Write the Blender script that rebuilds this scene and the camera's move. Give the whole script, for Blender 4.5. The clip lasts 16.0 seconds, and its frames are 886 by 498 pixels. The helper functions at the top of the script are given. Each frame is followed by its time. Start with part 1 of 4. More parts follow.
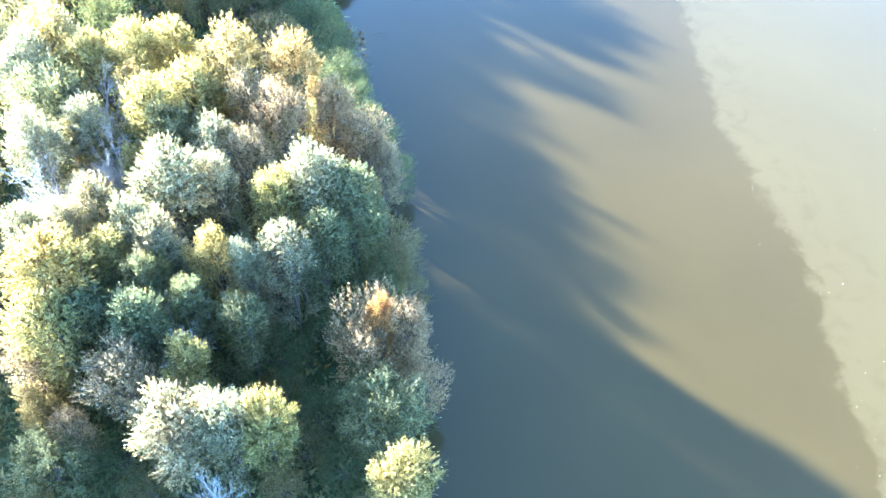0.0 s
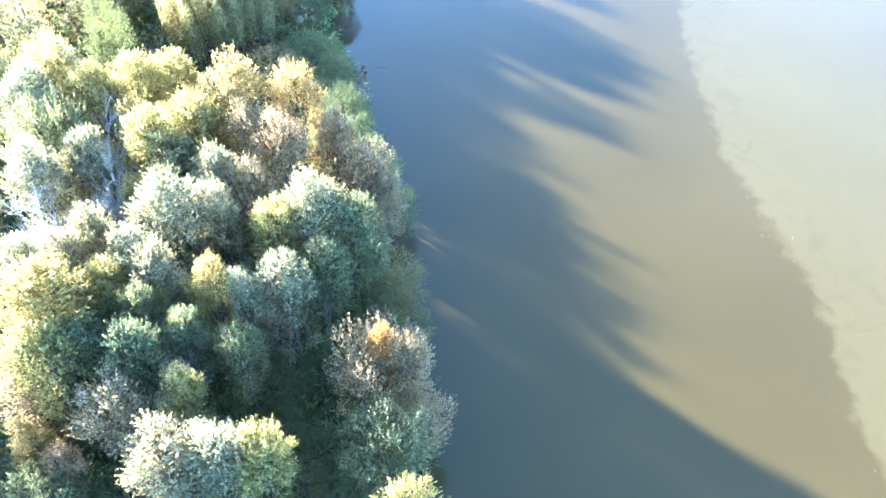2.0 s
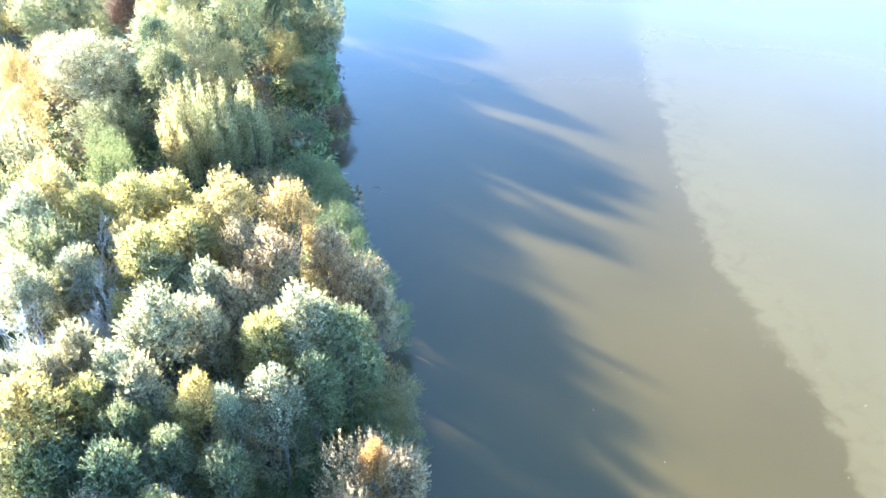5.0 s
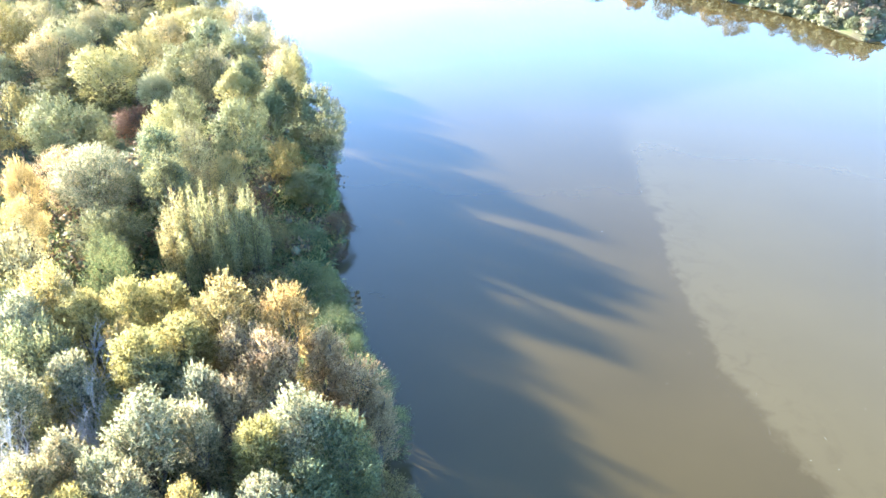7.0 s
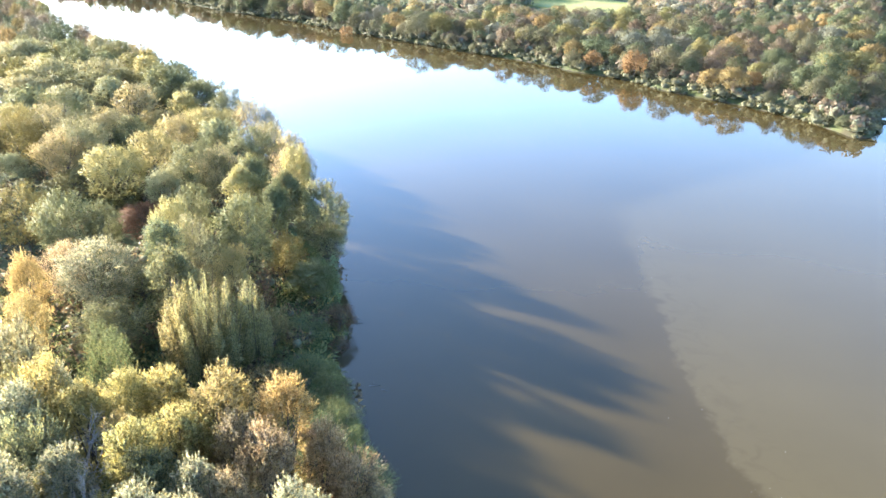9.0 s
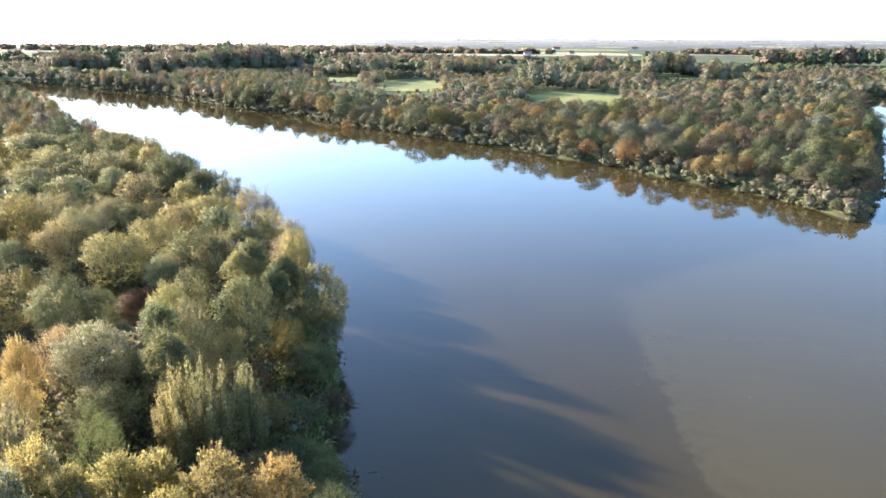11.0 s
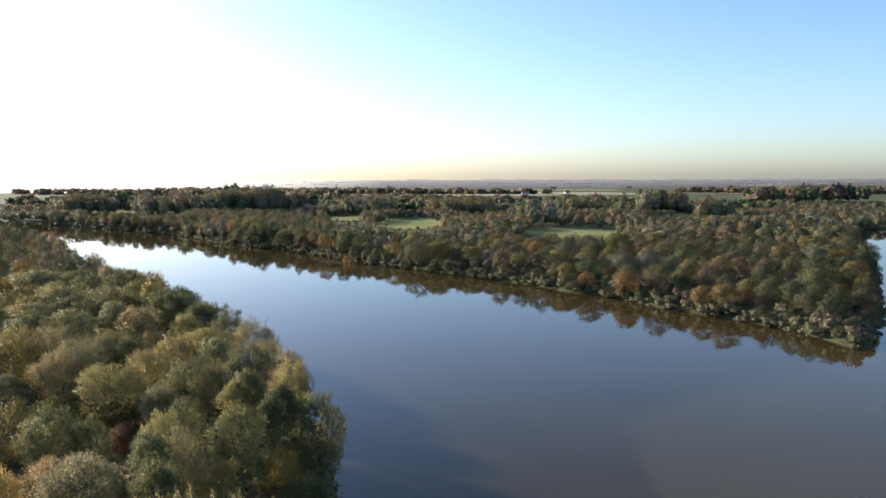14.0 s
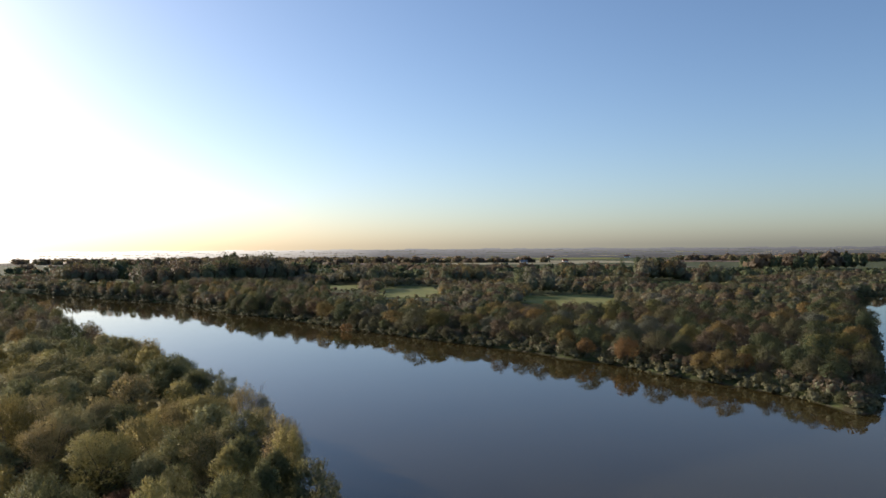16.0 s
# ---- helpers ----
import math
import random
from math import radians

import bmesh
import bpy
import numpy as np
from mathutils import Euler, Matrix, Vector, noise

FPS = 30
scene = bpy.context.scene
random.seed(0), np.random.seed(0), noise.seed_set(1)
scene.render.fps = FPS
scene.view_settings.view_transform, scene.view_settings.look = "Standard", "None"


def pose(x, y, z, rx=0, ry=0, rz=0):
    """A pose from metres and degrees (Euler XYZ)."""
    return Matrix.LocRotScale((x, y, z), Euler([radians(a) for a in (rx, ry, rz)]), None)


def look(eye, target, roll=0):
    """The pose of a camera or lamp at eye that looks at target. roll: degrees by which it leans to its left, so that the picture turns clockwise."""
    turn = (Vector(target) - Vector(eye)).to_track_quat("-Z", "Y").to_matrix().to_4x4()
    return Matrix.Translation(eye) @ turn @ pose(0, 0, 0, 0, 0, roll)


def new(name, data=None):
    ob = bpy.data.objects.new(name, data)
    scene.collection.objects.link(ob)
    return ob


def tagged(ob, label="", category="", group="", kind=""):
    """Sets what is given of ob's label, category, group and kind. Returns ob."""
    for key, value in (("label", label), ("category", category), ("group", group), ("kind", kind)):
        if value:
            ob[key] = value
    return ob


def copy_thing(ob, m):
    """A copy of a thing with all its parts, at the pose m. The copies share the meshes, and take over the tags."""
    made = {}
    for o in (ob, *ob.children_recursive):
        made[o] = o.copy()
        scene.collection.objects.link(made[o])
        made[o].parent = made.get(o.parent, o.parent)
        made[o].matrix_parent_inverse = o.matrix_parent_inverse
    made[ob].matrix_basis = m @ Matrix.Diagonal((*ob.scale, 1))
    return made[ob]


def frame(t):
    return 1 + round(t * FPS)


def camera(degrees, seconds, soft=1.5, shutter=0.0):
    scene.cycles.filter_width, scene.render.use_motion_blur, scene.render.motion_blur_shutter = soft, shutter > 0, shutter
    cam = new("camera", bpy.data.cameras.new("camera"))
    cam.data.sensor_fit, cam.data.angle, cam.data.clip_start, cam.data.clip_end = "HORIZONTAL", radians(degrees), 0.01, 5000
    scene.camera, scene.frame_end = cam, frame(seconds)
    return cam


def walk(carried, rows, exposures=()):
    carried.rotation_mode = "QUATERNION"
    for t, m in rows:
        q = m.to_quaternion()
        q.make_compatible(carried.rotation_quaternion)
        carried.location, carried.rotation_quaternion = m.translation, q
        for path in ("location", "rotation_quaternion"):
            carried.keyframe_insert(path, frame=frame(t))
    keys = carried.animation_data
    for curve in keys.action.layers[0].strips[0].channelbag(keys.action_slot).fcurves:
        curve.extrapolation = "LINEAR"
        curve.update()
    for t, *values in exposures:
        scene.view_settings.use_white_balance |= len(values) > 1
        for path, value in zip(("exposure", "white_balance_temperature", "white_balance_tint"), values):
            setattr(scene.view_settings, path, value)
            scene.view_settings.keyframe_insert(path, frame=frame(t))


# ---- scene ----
cam = camera(61.4, 16.0)
PATH = [
    (0, (-0.337, 0.344, 35.956), (-0.343, 1.595, 34.396), 4.5),
    (0.5, (-0.288, 0.371, 35.809), (-0.3, 1.631, 34.256), 4.4),
    (1, (-0.263, 0.328, 35.652), (-0.278, 1.603, 34.111), 4.2),
    (1.5, (-0.255, 0.377, 35.479), (-0.273, 1.67, 33.953), 4.0),
    (2, (-0.203, 0.4, 35.286), (-0.229, 1.728, 33.791), 3.6),
    (2.5, (-0.157, 0.38, 35.107), (-0.187, 1.738, 33.639), 3.3),
    (3, (-0.166, 0.339, 34.958), (-0.195, 1.718, 33.511), 3.0),
    (3.5, (-0.084, 0.349, 34.819), (-0.116, 1.759, 33.401), 2.7),
    (4, (-0.011, 0.353, 34.742), (-0.048, 1.812, 33.374), 2.6),
    (6.5, (0.175, 0.29, 34.114), (0.118, 1.977, 33.041), 1.4),
    (7, (0.193, 0.3, 33.957), (0.132, 2.024, 32.946), 1.3),
    (7.5, (0.232, 0.263, 33.882), (0.167, 2.016, 32.922), 1.3),
    (8, (0.275, 0.176, 33.778), (0.204, 1.96, 32.877), 1.2),
    (8.5, (0.321, 0.062, 33.735), (0.244, 1.874, 32.893), 1.0),
    (9, (0.329, 0.002, 33.618), (0.25, 1.842, 32.838), 0.9),
    (11.5, (0.444, -0.12, 32.665), (0.358, 1.815, 32.168), 0.3),
    (12, (0.486, -0.259, 32.47), (0.397, 1.69, 32.033), 0.3),
    (12.5, (0.466, -0.342, 32.296), (0.378, 1.62, 31.918), 0.1),
    (13, (0.515, -0.384, 32.149), (0.426, 1.589, 31.834), 0.1),
    (13.5, (0.534, -0.42, 31.967), (0.444, 1.562, 31.712), -0.1),
    (14, (0.606, -0.434, 31.76), (0.515, 1.554, 31.566), -0.2),
    (14.5, (0.599, -0.462, 31.601), (0.508, 1.531, 31.465), -0.3),
    (15, (0.627, -0.503, 31.424), (0.539, 1.493, 31.347), -0.4),
    (15.5, (0.694, -0.548, 31.273), (0.608, 1.45, 31.244), -0.4),
    (16, (0.819, -0.626, 31.112), (0.732, 1.372, 31.103), -0.4),
]
walk(cam, [(t, look(eye, target, roll)) for t, eye, target, roll in PATH],
     exposures=[(0, 4.6, 5330, 5), (4, 4.46, 5390, 5), (6.5, 3.94, 5680, 7), (9, 3.18, 6250, 11), (11.5, 2.14, 6380, 12), (12.5, 1.72, 6400, 12), (14.5, 0.83, 6740, 14), (16, 0.36, 6860, 14)])

# ---- world, sun ----
SUN_LEFT, SUN_UP = 57.0, 15.3          # degrees left of the way ahead, and above the horizon
world = bpy.data.worlds.new("sky")
scene.world = world
world.use_nodes = True
wn = world.node_tree
wn.nodes.clear()
sky = wn.nodes.new("ShaderNodeTexSky")
sky.sky_type, sky.sun_disc = "NISHITA", False
sky.sun_elevation, sky.sun_rotation = radians(SUN_UP), radians(-SUN_LEFT)
sky.air_density, sky.dust_density, sky.ozone_density = 0.85, 1.05, 3.6
back = wn.nodes.new("ShaderNodeBackground")
back.inputs["Strength"].default_value = 0.135
wout = wn.nodes.new("ShaderNodeOutputWorld")
wn.links.new(sky.outputs[0], back.inputs["Color"])
wn.links.new(back.outputs[0], wout.inputs["Surface"])

sun = new("sun", bpy.data.lights.new("sun", "SUN"))
sun.data.energy, sun.data.angle, sun.data.color = 4.8, radians(1.6), (1.0, 0.92, 0.8)
toward = Vector((-math.sin(radians(SUN_LEFT)) * math.cos(radians(SUN_UP)), math.cos(radians(SUN_LEFT)) * math.cos(radians(SUN_UP)), math.sin(radians(SUN_UP))))
sun.matrix_world = look(toward * 300, (0, 0, 0))


# ---- materials ----
def material(name):
    m = bpy.data.materials.new(name)
    m.use_nodes = True
    nt = m.node_tree
    nt.nodes.clear()
    return m, nt, nt.nodes.new("ShaderNodeOutputMaterial")


def node(nt, kind, **values):
    n = nt.nodes.new(kind)
    for key, value in values.items():
        n.inputs[key.replace("_", " ")].default_value = value
    return n


def ramp(nt, source, stops):
    n = nt.nodes.new("ShaderNodeValToRGB")
    nt.links.new(source, n.inputs[0])
    while len(n.color_ramp.elements) < len(stops):
        n.color_ramp.elements.new(0.5)
    for e, (at, colour) in zip(n.color_ramp.elements, stops):
        e.position, e.color = at, (*colour, 1)
    return n.outputs[0]


def mixed(nt, factor, a, b, how="MIX"):
    n = nt.nodes.new("ShaderNodeMix")
    n.data_type, n.blend_type = "RGBA", how
    for source, k in ((factor, 0), (a, 6), (b, 7)):
        if isinstance(source, (int, float)):
            n.inputs[k].default_value = source
        elif isinstance(source, tuple):
            n.inputs[k].default_value = (*source, 1)
        else:
            nt.links.new(source, n.inputs[k])
    return n.outputs[2]


def leaf_material(name, dark, mid, light, odd, through_light=0.5, spread=1.0, gloss=0.18, warmth=0.0):
    """Leaves: every leaf its own shade, whole trees a little apart; some light comes through. spread: how far the leaves differ."""
    m, nt, out = material(name)
    dark, light, odd = (tuple(b + (a - b) * spread for a, b in zip(c, mid)) for c in (dark, light, odd))
    geo = nt.nodes.new("ShaderNodeNewGeometry")
    info = nt.nodes.new("ShaderNodeObjectInfo")
    c = ramp(nt, geo.outputs["Random Per Island"], [(0.0, dark), (0.45, mid), (0.86, light), (1.0, odd)])
    tint = ramp(nt, info.outputs["Random"], [(0.0, (0.94 + 0.03 * warmth, 0.94, 0.9 - 0.03 * warmth)), (0.5, (1.06 + 0.04 * warmth, 1.0, 0.95 - 0.04 * warmth)), (1.0, (1.16 + 0.05 * warmth, 1.01, 0.92 - 0.05 * warmth))])
    c = mixed(nt, 1.0, c, tint, "MULTIPLY")
    d = node(nt, "ShaderNodeBsdfPrincipled", Roughness=0.55)
    d.inputs["Specular IOR Level"].default_value = gloss
    tr = nt.nodes.new("ShaderNodeBsdfTranslucent")
    nt.links.new(c, d.inputs["Base Color"])
    warm = mixed(nt, 1.0, c, (1.05 + 0.07 * warmth, 1.03 + 0.01 * warmth, 0.92 - 0.06 * warmth), "MULTIPLY")
    nt.links.new(warm, tr.inputs["Color"])
    mix = nt.nodes.new("ShaderNodeMixShader")
    mix.inputs[0].default_value = through_light
    nt.links.new(d.outputs[0], mix.inputs[1])
    nt.links.new(tr.outputs[0], mix.inputs[2])
    nt.links.new(mix.outputs[0], out.inputs[0])
    return m


SHADES = {
    "orange": ((0.22, 0.12, 0.05), (0.4, 0.24, 0.09), (0.55, 0.36, 0.15), (0.6, 0.3, 0.08)),
    "silver": ((0.15, 0.18, 0.12), (0.33, 0.345, 0.225), (0.53, 0.525, 0.37), (0.56, 0.48, 0.18)),
    "green": ((0.09, 0.125, 0.075), (0.2, 0.24, 0.135), (0.32, 0.345, 0.195), (0.44, 0.38, 0.13)),
    "yellow": ((0.2, 0.19, 0.075), (0.41, 0.375, 0.145), (0.58, 0.53, 0.24), (0.6, 0.48, 0.12)),
    "gold": ((0.22, 0.175, 0.08), (0.42, 0.345, 0.145), (0.57, 0.49, 0.25), (0.58, 0.42, 0.11)),
    "brown": ((0.21, 0.15, 0.085), (0.4, 0.325, 0.195), (0.59, 0.5, 0.325), (0.57, 0.4, 0.16)),
    "poplar": ((0.14, 0.15, 0.075), (0.285, 0.28, 0.135), (0.43, 0.41, 0.22), (0.46, 0.37, 0.13)),
    "olive": ((0.11, 0.11, 0.05), (0.23, 0.21, 0.095), (0.34, 0.31, 0.155), (0.42, 0.28, 0.09)),
    "red": ((0.09, 0.055, 0.045), (0.16, 0.1, 0.072), (0.24, 0.15, 0.1), (0.3, 0.17, 0.08)),
    "scrub": ((0.05, 0.045, 0.03), (0.105, 0.088, 0.058), (0.165, 0.14, 0.09), (0.25, 0.19, 0.09)),
    "bush": ((0.06, 0.09, 0.045), (0.13, 0.175, 0.08), (0.21, 0.26, 0.125), (0.34, 0.31, 0.11)),
}
LEAF = {k: leaf_material("leaf_" + k, *v, through_light=0.56, spread=1.25, warmth=0.4) for k, v in SHADES.items()}
# far bank and plain trees: browner leaf colours, dimmed and greyed for hazy light
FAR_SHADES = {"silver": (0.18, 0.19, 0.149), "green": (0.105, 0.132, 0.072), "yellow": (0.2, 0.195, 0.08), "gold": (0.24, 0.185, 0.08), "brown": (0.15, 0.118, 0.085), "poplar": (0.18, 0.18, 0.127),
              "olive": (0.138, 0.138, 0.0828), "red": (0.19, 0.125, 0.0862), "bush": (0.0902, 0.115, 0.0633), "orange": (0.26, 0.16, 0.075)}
# a share of one grey-olive tone stands in for haze
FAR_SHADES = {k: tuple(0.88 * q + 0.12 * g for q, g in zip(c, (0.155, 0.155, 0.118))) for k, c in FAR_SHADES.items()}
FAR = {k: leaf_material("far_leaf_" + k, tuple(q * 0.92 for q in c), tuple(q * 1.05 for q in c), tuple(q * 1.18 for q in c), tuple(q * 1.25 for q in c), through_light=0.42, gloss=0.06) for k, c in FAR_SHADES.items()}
# further off a leaf stands for a spray of small ones, which differ less
SPRAY = {}
for k, v in SHADES.items():
    share = 0.0 if k in ("bush", "red", "olive") else 0.55
    dulled = [tuple(a * b * (1 - share) + share * c * sum(shade) / 0.73 for a, b, c in zip(shade, (0.98, 0.97, 0.84), (0.272, 0.264, 0.135))) for shade in v]
    SPRAY[k] = leaf_material("spray_" + k, *dulled, through_light=0.34, spread=0.28, gloss=0.04)


def bark_material(name, dark, light, scale=9.0):
    m, nt, out = material(name)
    tex = nt.nodes.new("ShaderNodeTexCoord")
    n = node(nt, "ShaderNodeTexNoise", Scale=scale, Detail=6.0, Roughness=0.65)
    nt.links.new(tex.outputs["Object"], n.inputs["Vector"])
    c = ramp(nt, n.outputs[0], [(0.3, dark), (0.7, light)])
    d = node(nt, "ShaderNodeBsdfPrincipled", Roughness=0.85)
    b = node(nt, "ShaderNodeBump", Strength=0.5, Distance=0.03)
    nt.links.new(n.outputs[0], b.inputs["Height"])
    nt.links.new(c, d.inputs["Base Color"])
    nt.links.new(b.outputs[0], d.inputs["Normal"])
    nt.links.new(d.outputs[0], out.inputs[0])
    return m


# dark filler inside leaf clumps, toned to read as shade between leaves
SHADE_CORE = bark_material("shade_core", (0.06, 0.065, 0.035), (0.17, 0.17, 0.09), 3.0)
BARK = bark_material("bark", (0.05, 0.042, 0.032), (0.14, 0.12, 0.095))
DEAD_BARK = bark_material("dead_bark", (0.32, 0.3, 0.27), (0.55, 0.52, 0.47))


def ground_material(name, stops, scale, bump=0.4):
    m, nt, out = material(name)
    geo = nt.nodes.new("ShaderNodeNewGeometry")
    big = node(nt, "ShaderNodeTexNoise", Scale=scale, Detail=5.0, Roughness=0.6)
    fine = node(nt, "ShaderNodeTexNoise", Scale=scale * 22, Detail=4.0, Roughness=0.7)
    for n in (big, fine):
        nt.links.new(geo.outputs["Position"], n.inputs["Vector"])
    c = ramp(nt, big.outputs[0], stops)
    f = ramp(nt, fine.outputs[0], [(0.3, (0.7, 0.7, 0.7)), (0.7, (1.2, 1.2, 1.15))])
    c = mixed(nt, 1.0, c, f, "MULTIPLY")
    d = node(nt, "ShaderNodeBsdfPrincipled", Roughness=0.95)
    d.inputs["Specular IOR Level"].default_value = 0.155
    b = node(nt, "ShaderNodeBump", Strength=bump, Distance=0.15)
    nt.links.new(fine.outputs[0], b.inputs["Height"])
    nt.links.new(c, d.inputs["Base Color"])
    nt.links.new(b.outputs[0], d.inputs["Normal"])
    nt.links.new(d.outputs[0], out.inputs[0])
    return m


def with_bare_bank(m):
    """Bare pale earth along the water's edge, by the attribute bank, the distance from the water."""
    nt = m.node_tree
    att = nt.nodes.new("ShaderNodeAttribute")
    att.attribute_name = "bank"
    geo = nt.nodes.new("ShaderNodeNewGeometry")
    n = node(nt, "ShaderNodeTexNoise", Scale=0.5, Detail=5.0, Roughness=0.6)
    nt.links.new(geo.outputs["Position"], n.inputs["Vector"])
    add = nt.nodes.new("ShaderNodeMath")
    add.operation = "MULTIPLY_ADD"
    add.inputs[1].default_value = 2.2
    nt.links.new(n.outputs[0], add.inputs[0])
    nt.links.new(att.outputs["Fac"], add.inputs[2])
    r = nt.nodes.new("ShaderNodeMapRange")
    r.inputs["From Min"].default_value, r.inputs["From Max"].default_value = 1.6, 0.9
    nt.links.new(add.outputs[0], r.inputs["Value"])
    d = next(k for k in nt.nodes if k.type == "BSDF_PRINCIPLED")
    was = d.inputs["Base Color"].links[0].from_socket
    nt.links.new(mixed(nt, r.outputs[0], was, (0.06, 0.052, 0.036)), d.inputs["Base Color"])
    return m


SOIL = ground_material("ground_grass_and_litter", [(0.3, (0.07, 0.06, 0.035)), (0.5, (0.07, 0.085, 0.03)), (0.7, (0.12, 0.12, 0.05))], 0.12)
GRASS = ground_material("meadow_grass", [(0.3, (0.15, 0.17, 0.045)), (0.55, (0.22, 0.22, 0.065)), (0.75, (0.27, 0.23, 0.1))], 0.05)
STUBBLE = ground_material("stubble", [(0.3, (0.28, 0.24, 0.14)), (0.7, (0.38, 0.33, 0.2))], 0.02)
PLOUGHED = ground_material("ploughed", [(0.3, (0.2, 0.13, 0.1)), (0.7, (0.28, 0.2, 0.15))], 0.03)


with_bare_bank(SOIL)


def water_material():
    """Two river waters side by side: the attribute silt is the distance past the seam between them."""
    m, nt, out = material("river_water")
    geo = nt.nodes.new("ShaderNodeNewGeometry")
    att = nt.nodes.new("ShaderNodeAttribute")
    att.attribute_name = "silt"
    curl = node(nt, "ShaderNodeTexNoise", Scale=0.38, Detail=6.0, Roughness=0.6, Distortion=0.35)
    nt.links.new(geo.outputs["Position"], curl.inputs["Vector"])
    blur = nt.nodes.new("ShaderNodeAttribute")
    blur.attribute_name = "blend"
    wob = nt.nodes.new("ShaderNodeMath")
    wob.operation = "MULTIPLY_ADD"
    wob.inputs[1].default_value, wob.inputs[2].default_value = 4.6, -2.3
    nt.links.new(curl.outputs[0], wob.inputs[0])
    add = nt.nodes.new("ShaderNodeMath")
    add.operation = "ADD"
    nt.links.new(att.outputs["Fac"], add.inputs[0])
    nt.links.new(wob.outputs[0], add.inputs[1])
    calm = nt.nodes.new("ShaderNodeMath")
    calm.operation = "MULTIPLY"
    nt.links.new(add.outputs[0], calm.inputs[0])
    nt.links.new(blur.outputs["Fac"], calm.inputs[1])
    mask = nt.nodes.new("ShaderNodeMapRange")
    mask.inputs["From Min"].default_value, mask.inputs["From Max"].default_value = -0.35, 0.5
    mask.interpolation_type = "SMOOTHSTEP"
    nt.links.new(calm.outputs[0], mask.inputs["Value"])
    cloud = node(nt, "ShaderNodeTexNoise", Scale=0.06, Detail=4.0, Roughness=0.5)
    nt.links.new(geo.outputs["Position"], cloud.inputs["Vector"])
    clear = ramp(nt, cloud.outputs[0], [(0.3, (0.0355, 0.0257, 0.0085)), (0.7, (0.0455, 0.033, 0.0112))])
    silty = ramp(nt, cloud.outputs[0], [(0.3, (0.0545, 0.0415, 0.0165)), (0.7, (0.063, 0.048, 0.0193))])
    wisp = node(nt, "ShaderNodeTexNoise", Scale=0.55, Detail=5.0, Roughness=0.6, Distortion=0.8)
    nt.links.new(geo.outputs["Position"], wisp.inputs["Vector"])
    thin = ramp(nt, wisp.outputs[0], [(0.5, (0, 0, 0)), (0.72, (0.5, 0.5, 0.5))])
    band = nt.nodes.new("ShaderNodeMapRange")
    band.inputs["From Min"].default_value, band.inputs["From Max"].default_value = 7.0, 0.5
    nt.links.new(att.outputs["Fac"], band.inputs["Value"])
    part_way = mixed(nt, 1.0, thin, band.outputs[0], "MULTIPLY")
    c = mixed(nt, mask.outputs[0], clear, mixed(nt, part_way, silty, clear))
    d = node(nt, "ShaderNodeBsdfPrincipled", Roughness=0.022, IOR=1.285)
    rip = node(nt, "ShaderNodeTexNoise", Scale=1.3, Detail=3.0, Roughness=0.5)
    nt.links.new(geo.outputs["Position"], rip.inputs["Vector"])
    b = node(nt, "ShaderNodeBump", Strength=0.032, Distance=0.05)
    nt.links.new(rip.outputs[0], b.inputs["Height"])
    nt.links.new(c, d.inputs["Base Color"])
    nt.links.new(b.outputs[0], d.inputs["Normal"])
    nt.links.new(d.outputs[0], out.inputs[0])
    return m


WATER = water_material()

# ---- plan of the rivers: x, y of the shores ----
NEAR_SHORE = ((6, -80), (4, -20), (1, 8), (-0.8, 15), (-1.6, 20), (-2.4, 26), (-4.6, 31.6), (-6, 37), (-7.6, 43.2), (-8.8, 46.7), (-9.9, 50.2), (-10.6, 54), (-11.4, 61), (-13.6, 71),
              (-16, 82), (-19, 91), (-24, 98), (-32, 111), (-47, 135), (-67, 160), (-79, 178), (-100, 201), (-123, 230), (-137, 248), (-183, 309), (-248, 383), (-330, 455), (-460, 540))
FAR_SHORE = ((-500, 690), (-400, 590), (-345, 530), (-298, 497), (-273, 481), (-214, 437), (-167, 405), (-116, 346), (-81, 316), (-51, 283), (-26.6, 257.6), (-6.3, 238), (11, 222), (18.8, 213.4),
             (25.7, 203.3), (32.7, 198.8), (38.7, 191), (43.6, 180.4), (48.8, 174.7), (58.2, 163.5), (62, 157.5), (65.7, 152), (68, 144), (69.5, 138), (73, 138), (76.5, 144))
BRANCH_SHORE = ((85, 159), (103, 193), (133, 253), (149, 287), (190, 379), (206, 419), (222, 442), (300, 470), (420, 520))
RIGHT_SHORE = ((440, 440), (330, 400), (260, 340), (210, 250), (160, 150), (120, 60), (100, -20), (95, -80))
RIVER = np.array(NEAR_SHORE + FAR_SHORE + BRANCH_SHORE + RIGHT_SHORE, float)
SEAM = np.array(((22.5, -80), (22.5, 5), (22.3, 16.7), (22.6, 19), (22.4, 21.5), (22.3, 26), (22.3, 30), (21.9, 33), (21, 35), (20.4, 37.4), (19.6, 40.5), (19.2, 43.5), (18.7, 47), (18.3, 51),
                 (18.3, 56), (18.4, 61), (18.8, 67), (18.6, 74.5), (18.9, 84), (19.5, 94.6), (22.8, 98.7), (29.5, 104.8), (39.7, 112.5), (52.5, 121), (63.6, 129.5), (72, 138)), float)


def line_distance(line, closed, x, y):
    """Distance of points from a line of corners."""
    p, d = np.stack([x, y], -1), np.full(np.shape(x), 1e9)
    ends = np.roll(line, -1, 0) if closed else line[1:]
    for a, b in zip(line, ends):
        s = b - a
        k = np.clip(((p - a) @ s) / (s @ s), 0, 1)
        d = np.minimum(d, np.hypot(*np.moveaxis(p - a - k[..., None] * s, -1, 0)))
    return d


